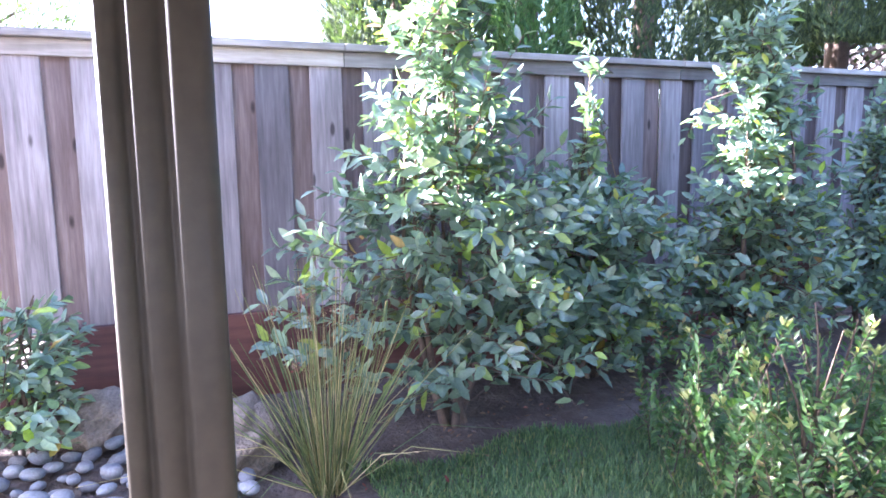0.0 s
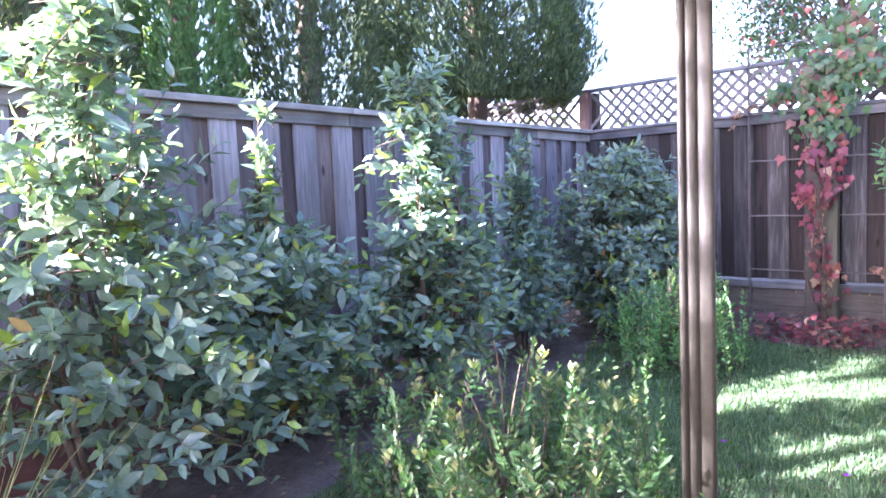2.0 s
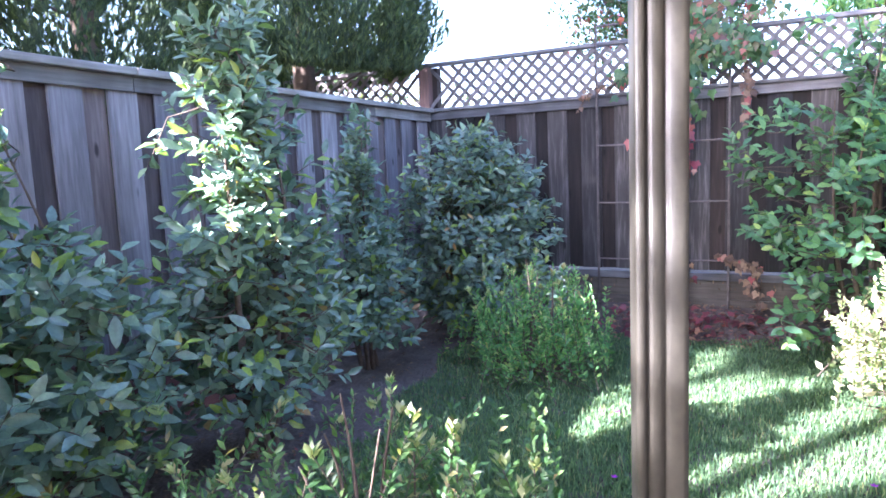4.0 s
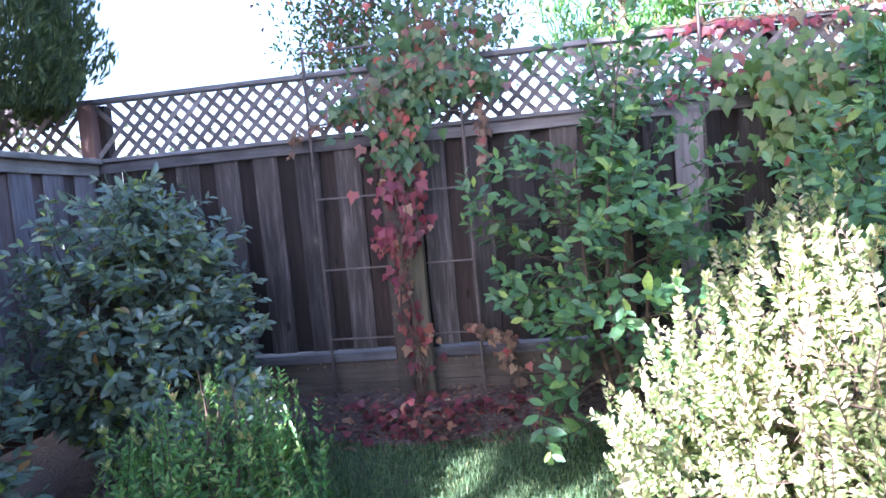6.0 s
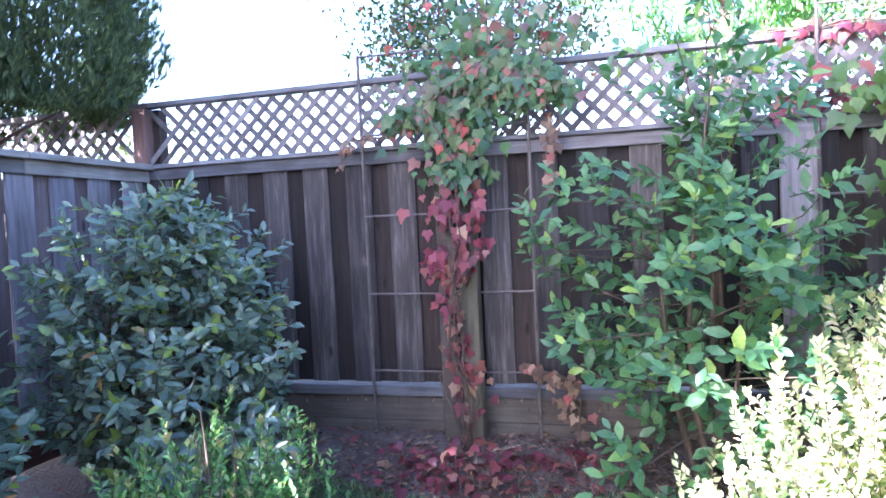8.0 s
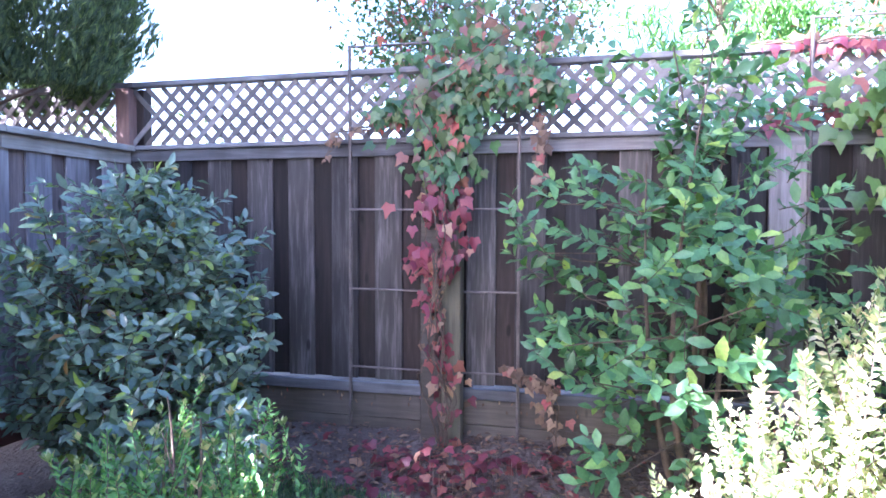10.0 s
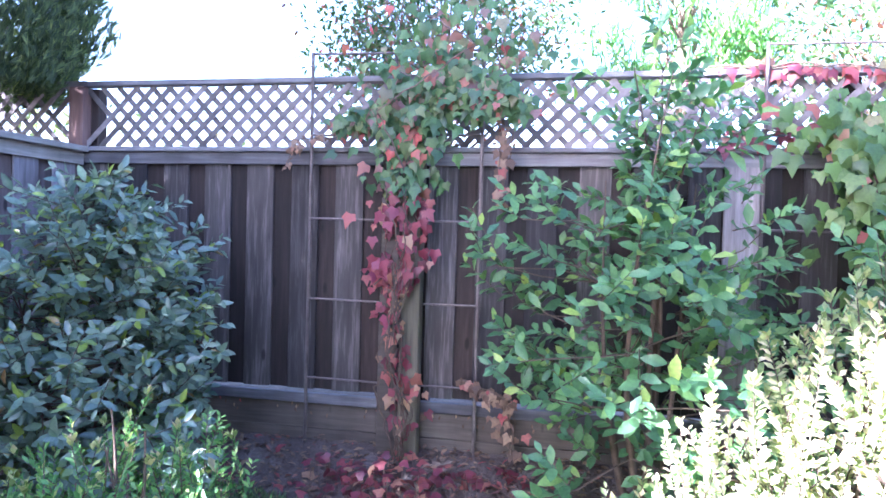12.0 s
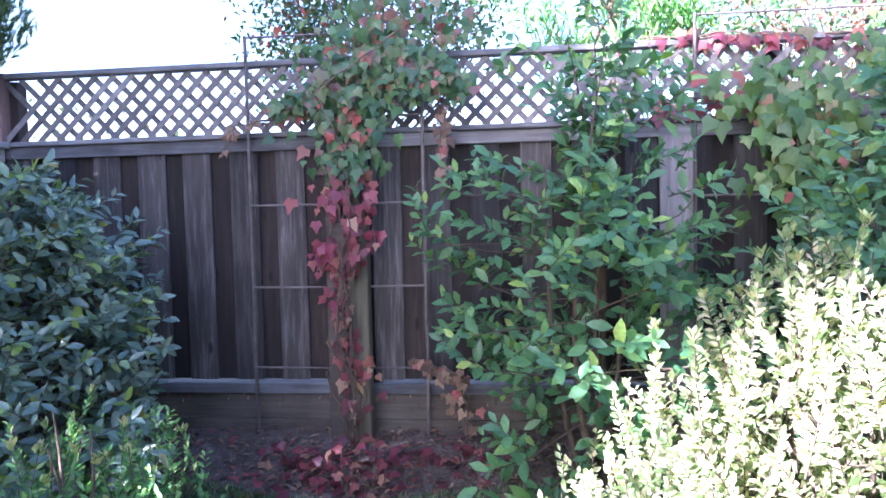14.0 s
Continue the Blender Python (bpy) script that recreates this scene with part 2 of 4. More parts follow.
def box(name, x0, x1, y0, y1, z0, z1, bevel=0.0):
    bm = bmesh.new()
    bmesh.ops.create_cube(bm, size=1, matrix=Matrix.Translation(((x0 + x1) / 2, (y0 + y1) / 2, (z0 + z1) / 2)) @ Matrix.Diagonal((x1 - x0, y1 - y0, z1 - z0, 1)))
    if bevel:
        bmesh.ops.bevel(bm, geom=bm.edges[:], offset=bevel, segments=1, affect="EDGES")
    me = bpy.data.meshes.new(name)
    bm.to_mesh(me)
    bm.free()
    return me


def structure(name, me, material):
    return part(name, me, material, kind="structure")


def prism(name, outline, z0, z1):
    """An upright solid over an outline of (x, y)."""
    n = len(outline)
    verts = [(x, y, z) for z in (z0, z1) for x, y in outline]
    faces = [(i, (i + 1) % n, n + (i + 1) % n, n + i) for i in range(n)] + [tuple(range(n))[::-1], tuple(range(n, 2 * n))]
    return mesh(name, verts, faces)


def unit(v):
    return v / np.maximum(np.linalg.norm(v, axis=-1, keepdims=True), 1e-9)


# leaf shapes: points along x (the midrib), folded a little about it, and quads or triangles
def leaf_shape(width=0.42, fold=0.12, droop=0.12, narrow=0.5):
    v = np.array([(0, 0, 0), (narrow, 0, -fold * 0.4), (1, 0, -droop), (narrow * 0.9, width / 2, fold * 0.5), (narrow * 0.9, -width / 2, fold * 0.5),
                  (0.2, width * 0.3, 0.03), (0.2, -width * 0.3, 0.03), (0.8, width * 0.3, -droop * 0.4), (0.8, -width * 0.3, -droop * 0.4)])
    f = np.array([(0, 5, 3), (0, 3, 1), (1, 3, 7), (1, 7, 2), (0, 4, 6), (0, 1, 4), (1, 8, 4), (1, 2, 8)])
    return v, f


def small_shape(width=0.5):
    return np.array([(0, 0, 0), (0.5, width / 2, 0.08), (1, 0, 0), (0.5, -width / 2, 0.08)]), np.array([(0, 2, 1), (0, 3, 2)])


def ivy_shape():
    v = np.array([(0, 0, 0), (-0.1, 0.3, -0.03), (0.34, 0.5, -0.08), (0.46, 0.27, 0.0), (1, 0, -0.2), (0.46, -0.27, 0.0), (0.34, -0.5, -0.08), (-0.1, -0.3, -0.03), (0.4, 0, 0.05)])
    f = np.array([(0, 8, 1), (1, 8, 2), (2, 8, 3), (3, 8, 4), (4, 8, 5), (5, 8, 6), (6, 8, 7), (7, 8, 0)])
    return v, f


LEAF, ROUND, SMALL, NARROW, IVY = leaf_shape(), leaf_shape(0.47, 0.1, 0.12, 0.64), small_shape(), small_shape(0.38), ivy_shape()


def scatter(shape, at, ahead, up, size):
    """Copies of a leaf shape as one set of verts and faces: x along ahead, z near up."""
    v, f = shape
    x = unit(ahead)
    y = unit(np.cross(up, x))
    z = np.cross(x, y)
    size = np.broadcast_to(size, (len(at),))[:, None, None]
    p = at[:, None] + size * (v[None, :, 0:1] * x[:, None] + v[None, :, 1:2] * y[:, None] + v[None, :, 2:3] * z[:, None])
    return p.reshape(-1, 3), (f[None] + (np.arange(len(at)) * len(v))[:, None, None]).reshape(-1, f.shape[1])


def tubes(paths, sides=5):
    """Tapered round stems: each path is (points n x 3, radii n)."""
    verts, faces, base = [], [], 0
    for points, radii in paths:
        points = np.asarray(points, float)
        way = unit(np.gradient(points, axis=0))
        side = unit(np.cross(way, (0.31, 0.2, 0.93)))
        other = np.cross(way, side)
        a = np.arange(sides) * 2 * np.pi / sides
        ring = points[:, None] + np.asarray(radii)[:, None, None] * (np.cos(a)[None, :, None] * side[:, None] + np.sin(a)[None, :, None] * other[:, None])
        verts.append(ring.reshape(-1, 3))
        n = len(points)
        i, j = np.meshgrid(np.arange(n - 1), np.arange(sides), indexing="ij")
        k = (j + 1) % sides
        faces.append(base + np.stack([i * sides + j, i * sides + k, (i + 1) * sides + k, (i + 1) * sides + j], -1).reshape(-1, 4))
        base += n * sides
    return np.concatenate(verts), np.concatenate(faces)


def bend(a, b, sag=0.1, n=5, r=None):
    """A curved path from a to b."""
    r = r or rng
    t = np.linspace(0, 1, n)[:, None]
    a, b = np.asarray(a, float), np.asarray(b, float)
    off = r.normal(0, sag, 3) * np.linalg.norm(b - a)
    return a + (b - a) * t + off * np.sin(np.pi * t)


def shrub(name, label, at, height, spread, shape, material, size, twigs, per_twig, twig_length, low=0.1, profile=None, upright=0.3,
          stems=7, category="shrub", droop=0.0, singles=0, lumps=0.25, squash=1.0, open_up=1.0, tips=None, group="", level=0.7, pairs=False):
    """A shrub: stems from the ground to clusters, twigs out of them, leaves along each twig."""
    ob = empty(name, label, category, group, at)
    profile = profile or (lambda h: math.sqrt(max(0.0, 1 - (2 * h - 0.95) ** 2 * 0.85)))
    phase = rng.uniform(0, 6.28, 6)
    ends = []
    h = low + (1 - low) * rng.random(twigs * 12) ** 0.9
    h = h[rng.random(len(h)) < np.array([min(1.0, profile(v) ** 1.3) for v in h]) * 0.9 + 0.02][:twigs]
    twigs = len(h)
    th = rng.uniform(0, 2 * np.pi, twigs)
    lump = 1 + lumps * (np.sin(2 * th + phase[0] + 3 * h) + 0.7 * np.sin(3 * th + phase[1] - 5 * h) + 0.6 * np.sin(5 * th + phase[2] + 9 * h)) / 1.6
    r = spread * np.array([profile(v) for v in h]) * lump * np.sqrt(rng.uniform(0.12 * open_up, 1, twigs))
    tip = np.stack([r * np.cos(th), squash * r * np.sin(th), h * height], 1)
    out = unit(np.stack([np.cos(th) * (1 - upright), squash * np.sin(th) * (1 - upright), np.full(twigs, upright) + 0.5 * (h - 0.5)], 1) + rng.normal(0, 0.25, (twigs, 3)))
    length = twig_length * rng.uniform(0.6, 1.3, twigs)
    start = tip - out * length[:, None]
    start[:, 2] = np.maximum(start[:, 2], 0.03)
    paths = []
    hubs = []
    for i in range(stems):
        a = 2 * np.pi * i / stems + rng.uniform(-0.4, 0.4)
        foot = np.array([0.06 * math.cos(a), 0.06 * math.sin(a), -0.02])
        top = rng.uniform(0.55, 0.95) * height
        rr = spread * profile(top / height) * rng.uniform(0.1, 0.65)
        line = bend(foot, (rr * math.cos(a), squash * rr * math.sin(a), top), 0.07, 9)
        thick = 0.006 + 0.007 * height
        paths.append((line, np.linspace(thick, 0.003, 9)))
        hubs.append(line[1:])
    hubs = np.concatenate(hubs)
    for i in range(0, twigs):
        low_hubs = hubs[hubs[:, 2] < start[i, 2] + 0.05]
        near = (low_hubs if len(low_hubs) else hubs)
        near = near[np.argmin(((near - start[i]) ** 2).sum(1))]
        if i % 3 == 0:
            paths.append((np.stack([near, (near + start[i]) / 2 + rng.normal(0, 0.02, 3), start[i], tip[i]]), (0.005, 0.004, 0.003, 0.0015)))
        else:
            paths.append((np.stack([start[i], (start[i] + tip[i]) / 2 + rng.normal(0, 0.006, 3), tip[i]]), (0.003, 0.002, 0.0012)))
    v, f = tubes(paths, 4)
    part("branchwork", big_mesh("branchwork", v, f, True), M_TWIG, ob, kind="stuff")
    t = np.tile(np.linspace(0.1, 1.0, per_twig), twigs) + rng.uniform(-0.03, 0.03, twigs * per_twig)
    k = np.repeat(np.arange(twigs), per_twig)
    pos = start[k] + out[k] * (length[k] * t)[:, None]
    roll = np.tile(np.arange(per_twig) * 2.4, twigs) + rng.uniform(-0.4, 0.4, len(k))
    if pairs:
        roll = np.tile((np.arange(per_twig) % 2) * np.pi, twigs) + np.repeat(rng.uniform(0, 6.28, twigs), per_twig) + rng.normal(0, 0.2, len(k))
    s1 = unit(np.cross(out[k], (0.1, 0.2, 1.0)))
    s2 = np.cross(out[k], s1)
    side = np.cos(roll)[:, None] * s1 + np.sin(roll)[:, None] * s2
    ahead = side + out[k] * (0.35 + 0.6 * t)[:, None] + rng.normal(0, 0.18, (len(k), 3)) - np.array((0, 0, droop))
    ahead[:, 2] *= level
    ahead = unit(ahead)
    up = unit(0.35 * out[k] + np.array((0.95 * sdir[0], 0.7 * sdir[1] - 0.45, 0.85)) + rng.normal(0, 0.42, (len(k), 3)))
    sz = size * rng.uniform(0.65, 1.2, len(k)) * (1.1 - 0.35 * t)
    order = np.arange(len(k))
    if singles:
        pick = rng.choice(len(k), min(singles, len(k)), replace=False)
        one = big_mesh("leaf", *shape, True)
        one.materials.append(material)
        for q in pick:
            x = unit(ahead[q]); y = unit(np.cross(up[q], x)); z = np.cross(x, y)
            m = Matrix(((x[0], y[0], z[0], pos[q][0]), (x[1], y[1], z[1], pos[q][1]), (x[2], y[2], z[2], pos[q][2]), (0, 0, 0, 1)))
            part("leaf", one, None, ob, at=m @ Matrix.Diagonal((sz[q], sz[q], sz[q], 1)))
        order = np.setdiff1d(order, pick)
    v, f = scatter(shape, pos[order], ahead[order], up[order], sz[order])
    part("foliage", big_mesh("foliage", v, f, True), material, ob, kind="stuff")
    # young shoot tips, coloured pale to show sunlight catching them
    if tips is not None:
        pick = np.where(h > 0.55)[0]
        pick = pick[rng.random(len(pick)) < 0.5]
        n = 7
        kk = np.repeat(pick, n)
        a = np.tile(np.arange(n) * 0.9, len(pick))
        ah = unit(out[kk] * 1.2 + 0.7 * np.stack([np.cos(a), np.sin(a), 0 * a], 1))
        v, f = scatter(SMALL, tip[kk] + rng.normal(0, 0.006, (len(kk), 3)), ah, np.tile((0.1, 0.1, 1.0), (len(kk), 1)), size * 0.9)
        part("new_growth", big_mesh("new_growth", v, f), tips, ob, "pale pinkish young leaf tips with sunlight in their colour", kind="stuff")
    return ob


def cypress(at, height, radius, sprays, label, low=1.0, base=0.0, material=M_CYPRESS):
    ob = empty("cypress_tree", label, "tree", "cypress row behind the fence", at)
    v, f = tubes([(np.array([(0, 0, -0.1), (0.03, 0, height * 0.4), (0, 0.02, height * 0.93)]), (0.14, 0.1, 0.02))], 8)
    part("trunk", big_mesh("trunk", v, f, True), M_TWIG, ob)
    limbs = []
    for i in range(60):
        h = rng.uniform(0.05, 0.9) * height
        a = rng.uniform(0, 6.28)
        r = radius * 0.75 * min(1.0, 1.5 * (1 - h / height) + 0.25)
        limbs.append((bend((0, 0, h), (r * math.cos(a), r * math.sin(a), h + 0.6 * r), 0.08, 4), (0.02, 0.014, 0.009, 0.004)))
    v, f = tubes(limbs, 4)
    part("branchwork", big_mesh("branchwork", v, f, True), M_TWIG, ob, kind="stuff")
    n = sprays
    h = 0.02 + 0.98 * rng.random(n) ** 1.5
    th = rng.uniform(0, 2 * np.pi, n)
    lump = 1 + 0.07 * np.sin(4 * th + 2 * h * height) + 0.07 * np.sin(7 * th - 3 * h * height) + 0.05 * np.sin(13 * th + 7 * h * height)
    r = radius * np.minimum(1, 2.4 * (1 - h) ** 0.6) * np.minimum(1, 0.75 + 3 * h) * lump * rng.uniform(0.5, 1.04, n) ** 0.5
    r = r * (low + (1 - low) * np.clip((h * height - 3.6) / 1.6, 0, 1))
    pos = np.stack([r * np.cos(th), r * np.sin(th), base + h * (height - base)], 1)
    ahead = unit(np.stack([np.cos(th) * 0.45, np.sin(th) * 0.45, np.ones(n)], 1) + rng.normal(0, 0.38, (n, 3)))
    up = unit(np.stack([np.cos(th), np.sin(th), 0 * th], 1) + rng.normal(0, 0.6, (n, 3)))
    v, f = scatter(SPRAY, pos, ahead, up, rng.uniform(0.055, 0.11, n))
    part("crown", big_mesh("crown", v, f), material, ob, kind="stuff")
    return ob


def spray_shape():
    """A flat cypress spray: a stalk with narrow fingers to both sides."""
    v, f = [], []
    for k in range(3):
        x0 = 0.24 * k
        for s in (-1, 1):
            i = len(v)
            ln = 0.55 - 0.08 * k
            v += [(x0 - 0.1, 0, 0), (x0 + ln * 1.15, s * ln * 0.42, 0.06 * s), (x0 + 0.2, 0, 0.02)]
            f += [(i, i + 1, i + 2)]
    return np.array(v), np.array(f)


SPRAY = spray_shape()


# ---- ground ----
def ground_height(x, y):
    """Gently uneven, and banked up against the east fence."""
    bank = np.clip((np.asarray(x) - 6.45) / 0.8, 0, 1)
    return 0.012 * np.sin(1.7 * x + 0.4) * np.sin(1.3 * y + 1.0) + 0.13 * bank * bank * (3 - 2 * bank)


def sheet(name, x0, x1, y0, y1, n, m, z, material, rough=0.0):
    xs, ys = np.linspace(x0, x1, n), np.linspace(y0, y1, m)
    gx, gy = np.meshgrid(xs, ys, indexing="ij")
    gz = z + ground_height(gx, gy) + (rough * rng.normal(0, 1, gx.shape) if rough else 0)
    i, j = np.meshgrid(np.arange(n - 1), np.arange(m - 1), indexing="ij")
    a = i * m + j
    return structure(name, big_mesh(name, np.stack([gx, gy, gz], -1).reshape(-1, 3), np.stack([a, a + m, a + m + 1, a + 1], -1).reshape(-1, 4), True), material)


edge = np.array([-400.0, -100, -30, -12, *np.arange(-4.0, 8.6, 0.1), 12, 30, 100, 400])
gx, gy = np.meshgrid(edge, edge, indexing="ij")
near = (np.abs(gx) < 9) & (np.abs(gy) < 9)
gz = np.where(near, ground_height(gx, gy) + rng.normal(0, 0.006, gx.shape), -0.02)
n = len(edge)
i, j = np.meshgrid(np.arange(n - 1), np.arange(n - 1), indexing="ij")
a = i * n + j
structure("ground", big_mesh("ground", np.stack([gx, gy, gz], -1).reshape(-1, 3), np.stack([a, a + n, a + n + 1, a + 1], -1).reshape(-1, 4), True), M_SOIL)


def on_lawn(x, y):
    """Inside the lawn's rounded outline."""
    w = 0.12 * np.sin(3.1 * y) + 0.08 * np.sin(7 * x)
    north = 2.5 + 0.25 * np.clip(x - 4.2, 0, 1.2)
    return (x < 6.55 + w) & (y < north + w) & (x > 1.2) & (y > -6) & ((y > 1.0) | (x > np.minimum(4.4, 2.9 + 1.3 * (1.0 - y))))


def blades(name, count, x0, x1, y0, y1, tall, inside, material, wide=0.006):
    x, y = rng.uniform(x0, x1, count), rng.uniform(y0, y1, count)
    keep = inside(x, y)
    x, y = x[keep], y[keep]
    k = len(x)
    z = ground_height(x, y)
    ln = tall * rng.uniform(0.5, 1.3, k)
    a, lean = rng.uniform(0, 6.28, k), rng.uniform(0.1, 0.8, k)
    d = np.stack([np.cos(a) * lean, np.sin(a) * lean, np.ones(k)], 1)
    d = unit(d)
    s = np.stack([-np.sin(a), np.cos(a), 0 * a], 1) * wide / 2
    p = np.stack([x, y, z], 1)
    mid = p + d * (ln * 0.55)[:, None]
    end = p + d * (ln * 0.95)[:, None] + np.stack([np.cos(a), np.sin(a), -0.6 + 0 * a], 1) * (ln * 0.22 * lean)[:, None]
    v = np.stack([p - s, p + s, mid + s * 0.8, mid - s * 0.8, end], 1).reshape(-1, 3)
    b = np.arange(k)[:, None, None] * 5
    f = (b + np.array([(0, 1, 2), (0, 2, 3), (3, 2, 4)])[None]).reshape(-1, 3)
    return tagged(part(name, big_mesh(name, v, f), material), "short green lawn grass", "grass", kind="stuff")


blades("lawn_grass", 210000, 2.4, 6.8, -2.2, 3.0, 0.05, on_lawn, M_GRASS)
blades("lawn_grass", 45000, 1.2, 2.6, 0.9, 3.0, 0.05, on_lawn, M_GRASS)
structure("lawn", mesh("lawn", [(1.3, 1.0, 0.004), (2.9, 1.0, 0.004), (4.5, -0.2, 0.004), (4.5, -6, 0.004), (6.5, -6, 0.004), (6.5, 2.5, 0.004), (4.6, 2.4, 0.004), (1.3, 2.35, 0.004)], [tuple(range(8))]), M_TURF)


# ---- house ----
P1, P2, P3 = (0.527, 0.85), (2.62, 0.9), (4.22, -0.29)
Z0, Z1, ZT = 0.10, 2.12, 2.5
floor_line = [(-3.5, -3.6), (4.22, -3.6), (4.22, -0.29), (2.62, 0.9), (-3.5, 0.87)]
structure("floor", prism("floor", floor_line, -0.05, Z0), M_FLOOR)
structure("ceiling", prism("ceiling", floor_line, ZT, ZT + 0.06), M_PLASTER)
roof_line = [(-4, -4), (4.45, -4), (4.45, -0.15), (2.72, 1.15), (-4, 1.12)]
structure("roof", prism("roof", roof_line, ZT + 0.064, ZT + 0.2), M_PLASTER)


def wall(name, a, b, z0, z1, thick=0.12, material=None):
    a, b = Vector((*a, 0)), Vector((*b, 0))
    ln = (b - a).length
    ang = math.degrees(math.atan2(b.y - a.y, b.x - a.x))
    ob = structure(name, box(name, 0, ln, -thick / 2, thick / 2, z0, z1), material or M_PLASTER)
    ob.matrix_world = pose(a.x, a.y, 0, 0, 0, ang)
    return ob


wall("wall_back", (-3.5, -3.6), (4.22, -3.6), Z1 + 0.003, ZT)
wall("wall_back_low", (-3.5, -3.6), (-2.6, -3.6), Z0, Z1)
wall("wall_back_low", (2.6, -3.6), (4.22, -3.6), Z0, Z1)
wall("wall_west", (-3.5, -3.5), (-3.5, 0.7), Z1 + 0.003, ZT)
wall("wall_west_low", (-3.5, -3.5), (-3.5, 0.7), Z0, 0.5)
wall("wall_north", (-3.4, 0.85), (-1.6, 0.85), Z0, Z1)
wall("wall_north_top", (-3.4, 0.85), (2.56, 0.88), Z1 + 0.003, ZT)
wall("wall_bay_top", (2.72, 0.82), (4.14, -0.24), Z1 + 0.003, ZT)
wall("wall_east_top", (4.22, -0.36), (4.22, -3.5), Z1 + 0.003, ZT)
wall("wall_east", (4.22, -1.9), (4.22, -3.5), Z0, Z1)


def frame_profile(width=0.095, depth=0.11, slots=False):
    """Half ribs and grooves of an extruded frame, as an outline."""
    w, d = width / 2, depth / 2
    side = [(-1, 0.6), (-0.97, 0.86), (-0.92, 0.92), (-0.66, 0.93), (-0.6, 0.7), (-0.52, 0.68), (-0.44, 0.86), (-0.36, 0.9), (-0.02, 0.88), (0.06, 0.7), (0.14, 0.7), (0.22, 0.86), (0.32, 0.92), (0.7, 0.97), (0.94, 0.9), (1, 0.6)]
    if slots:
        side = [(-1, 0.7), (-0.95, 1), (-0.62, 1), (-0.61, 0.3), (-0.57, 0.3), (-0.56, 1), (-0.3, 1), (-0.29, 0.4), (-0.25, 0.4), (-0.24, 1), (0.12, 1), (0.13, 0.1), (0.23, 0.1), (0.24, 1), (0.5, 1), (0.62, 0.8), (0.94, 0.75), (1, 0.5)]
    return [(w * a, -d * b) for a, b in side] + [(w * a, d * b) for a, b in side[::-1]]


def post(name, at, turn, material, label, width=0.1, depth=0.11, slots=False):
    ob = part(name, prism(name, frame_profile(width, depth, slots), Z0, Z1), material, kind="structure", label=label)
    ob.matrix_world = pose(*at, 0, 0, 0, turn)
    if slots:
        return ob
    for face in ob.data.polygons:
        face.use_smooth = len(face.vertices) == 4
    return ob


post("door_1", P1, 2, M_FRAME, "bronze brown ribbed door frame upright", 0.128, 0.09)
post("door_2", P2, -70, M_FRAME, "bronze brown ribbed door frame upright", 0.098, 0.085)
window = post("window_1", P3, 68, M_WHITE, "white vinyl window frame upright", 0.14, 0.1, True)
for z0, z1, depth, nm in ((0.9, 0.97, 0.12, "crossbar"), (0.83, 0.897, 0.05, "sash_rail"), (Z0, 0.2, 0.06, "sash_rail")):
    bar = part(nm, box(nm, -depth / 2, depth / 2, -1.58, -0.08, z0, z1, 0.006), M_WHITE)
    bar.matrix_world = pose(4.22, -0.29, 0)
    tagged(bar, kind="structure")
for y in (-0.125, -0.9, -1.54):
    bar = part("sash_stile", box("sash_stile", -0.024, 0.024, y - 0.035, y + 0.035, 0.203, 0.827, 0.005), M_WHITE)
    bar.matrix_world = pose(4.22, -0.29, 0)
    tagged(bar, kind="structure")

chain = empty("bead_chain", "white beaded chain hanging beside the window", "bead chain")
v, f = tubes([(np.array([(4.165, -0.37, z) for z in np.linspace(0.99, 2.14, 12)]), np.full(12, 0.0012))], 4)
part("cord", big_mesh("cord", v, f, True), M_WHITE, chain)
bm = bmesh.new()
bmesh.ops.create_icosphere(bm, subdivisions=1, radius=0.0024)
bead = bpy.data.meshes.new("bead")
bm.to_mesh(bead)
bm.free()
bead.materials.append(M_WHITE)
for q in range(150):
    part("bead", bead, None, chain, at=pose(4.165, -0.37, 0.99 + 0.0065 * q))
wand = empty("pull_loop", "white pull cord loop held by a small bracket", "pull cord")
loop = [(4.225, -0.15, 2.1), (4.225, -0.15, 1.5), (4.225, -0.15, 0.5), (4.225, -0.155, 0.47), (4.222, -0.165, 0.46), (4.22, -0.175, 0.47), (4.218, -0.18, 0.5), (4.218, -0.18, 1.5), (4.218, -0.18, 2.1)]
v, f = tubes([(np.array(loop), np.full(9, 0.0035))], 6)
part("cord", big_mesh("cord", v, f, True), M_WHITE, wand)
part("bracket", box("bracket", 4.2, 4.222, -0.205, -0.14, 0.86, 0.93, 0.004), M_WHITE, wand)


# ---- fences ----
def fence(name, label, a, b, length, z0, z1, boards, cap, shaded_back, label_group):
    """A board fence along its own x: boards back and front, cap, rails, kickboards. The yard's side is -y."""
    ob = empty(name, label, "fence")
    ob.matrix_world = pose(*a, 0, 0, 0, b)
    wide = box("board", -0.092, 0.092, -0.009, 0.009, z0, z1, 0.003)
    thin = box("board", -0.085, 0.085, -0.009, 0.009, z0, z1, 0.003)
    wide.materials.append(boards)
    # back boards take the darker copy that carries the recess shade
    thin.materials.append(shaded_back)
    x, k = 0.09, 0
    while x < length:
        front = k % 2 == 0
        jig = rng.uniform(-0.008, 0.008)
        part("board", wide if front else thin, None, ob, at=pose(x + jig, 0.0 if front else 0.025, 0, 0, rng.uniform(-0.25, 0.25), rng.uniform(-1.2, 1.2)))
        x += 0.152
        k += 1
    return ob


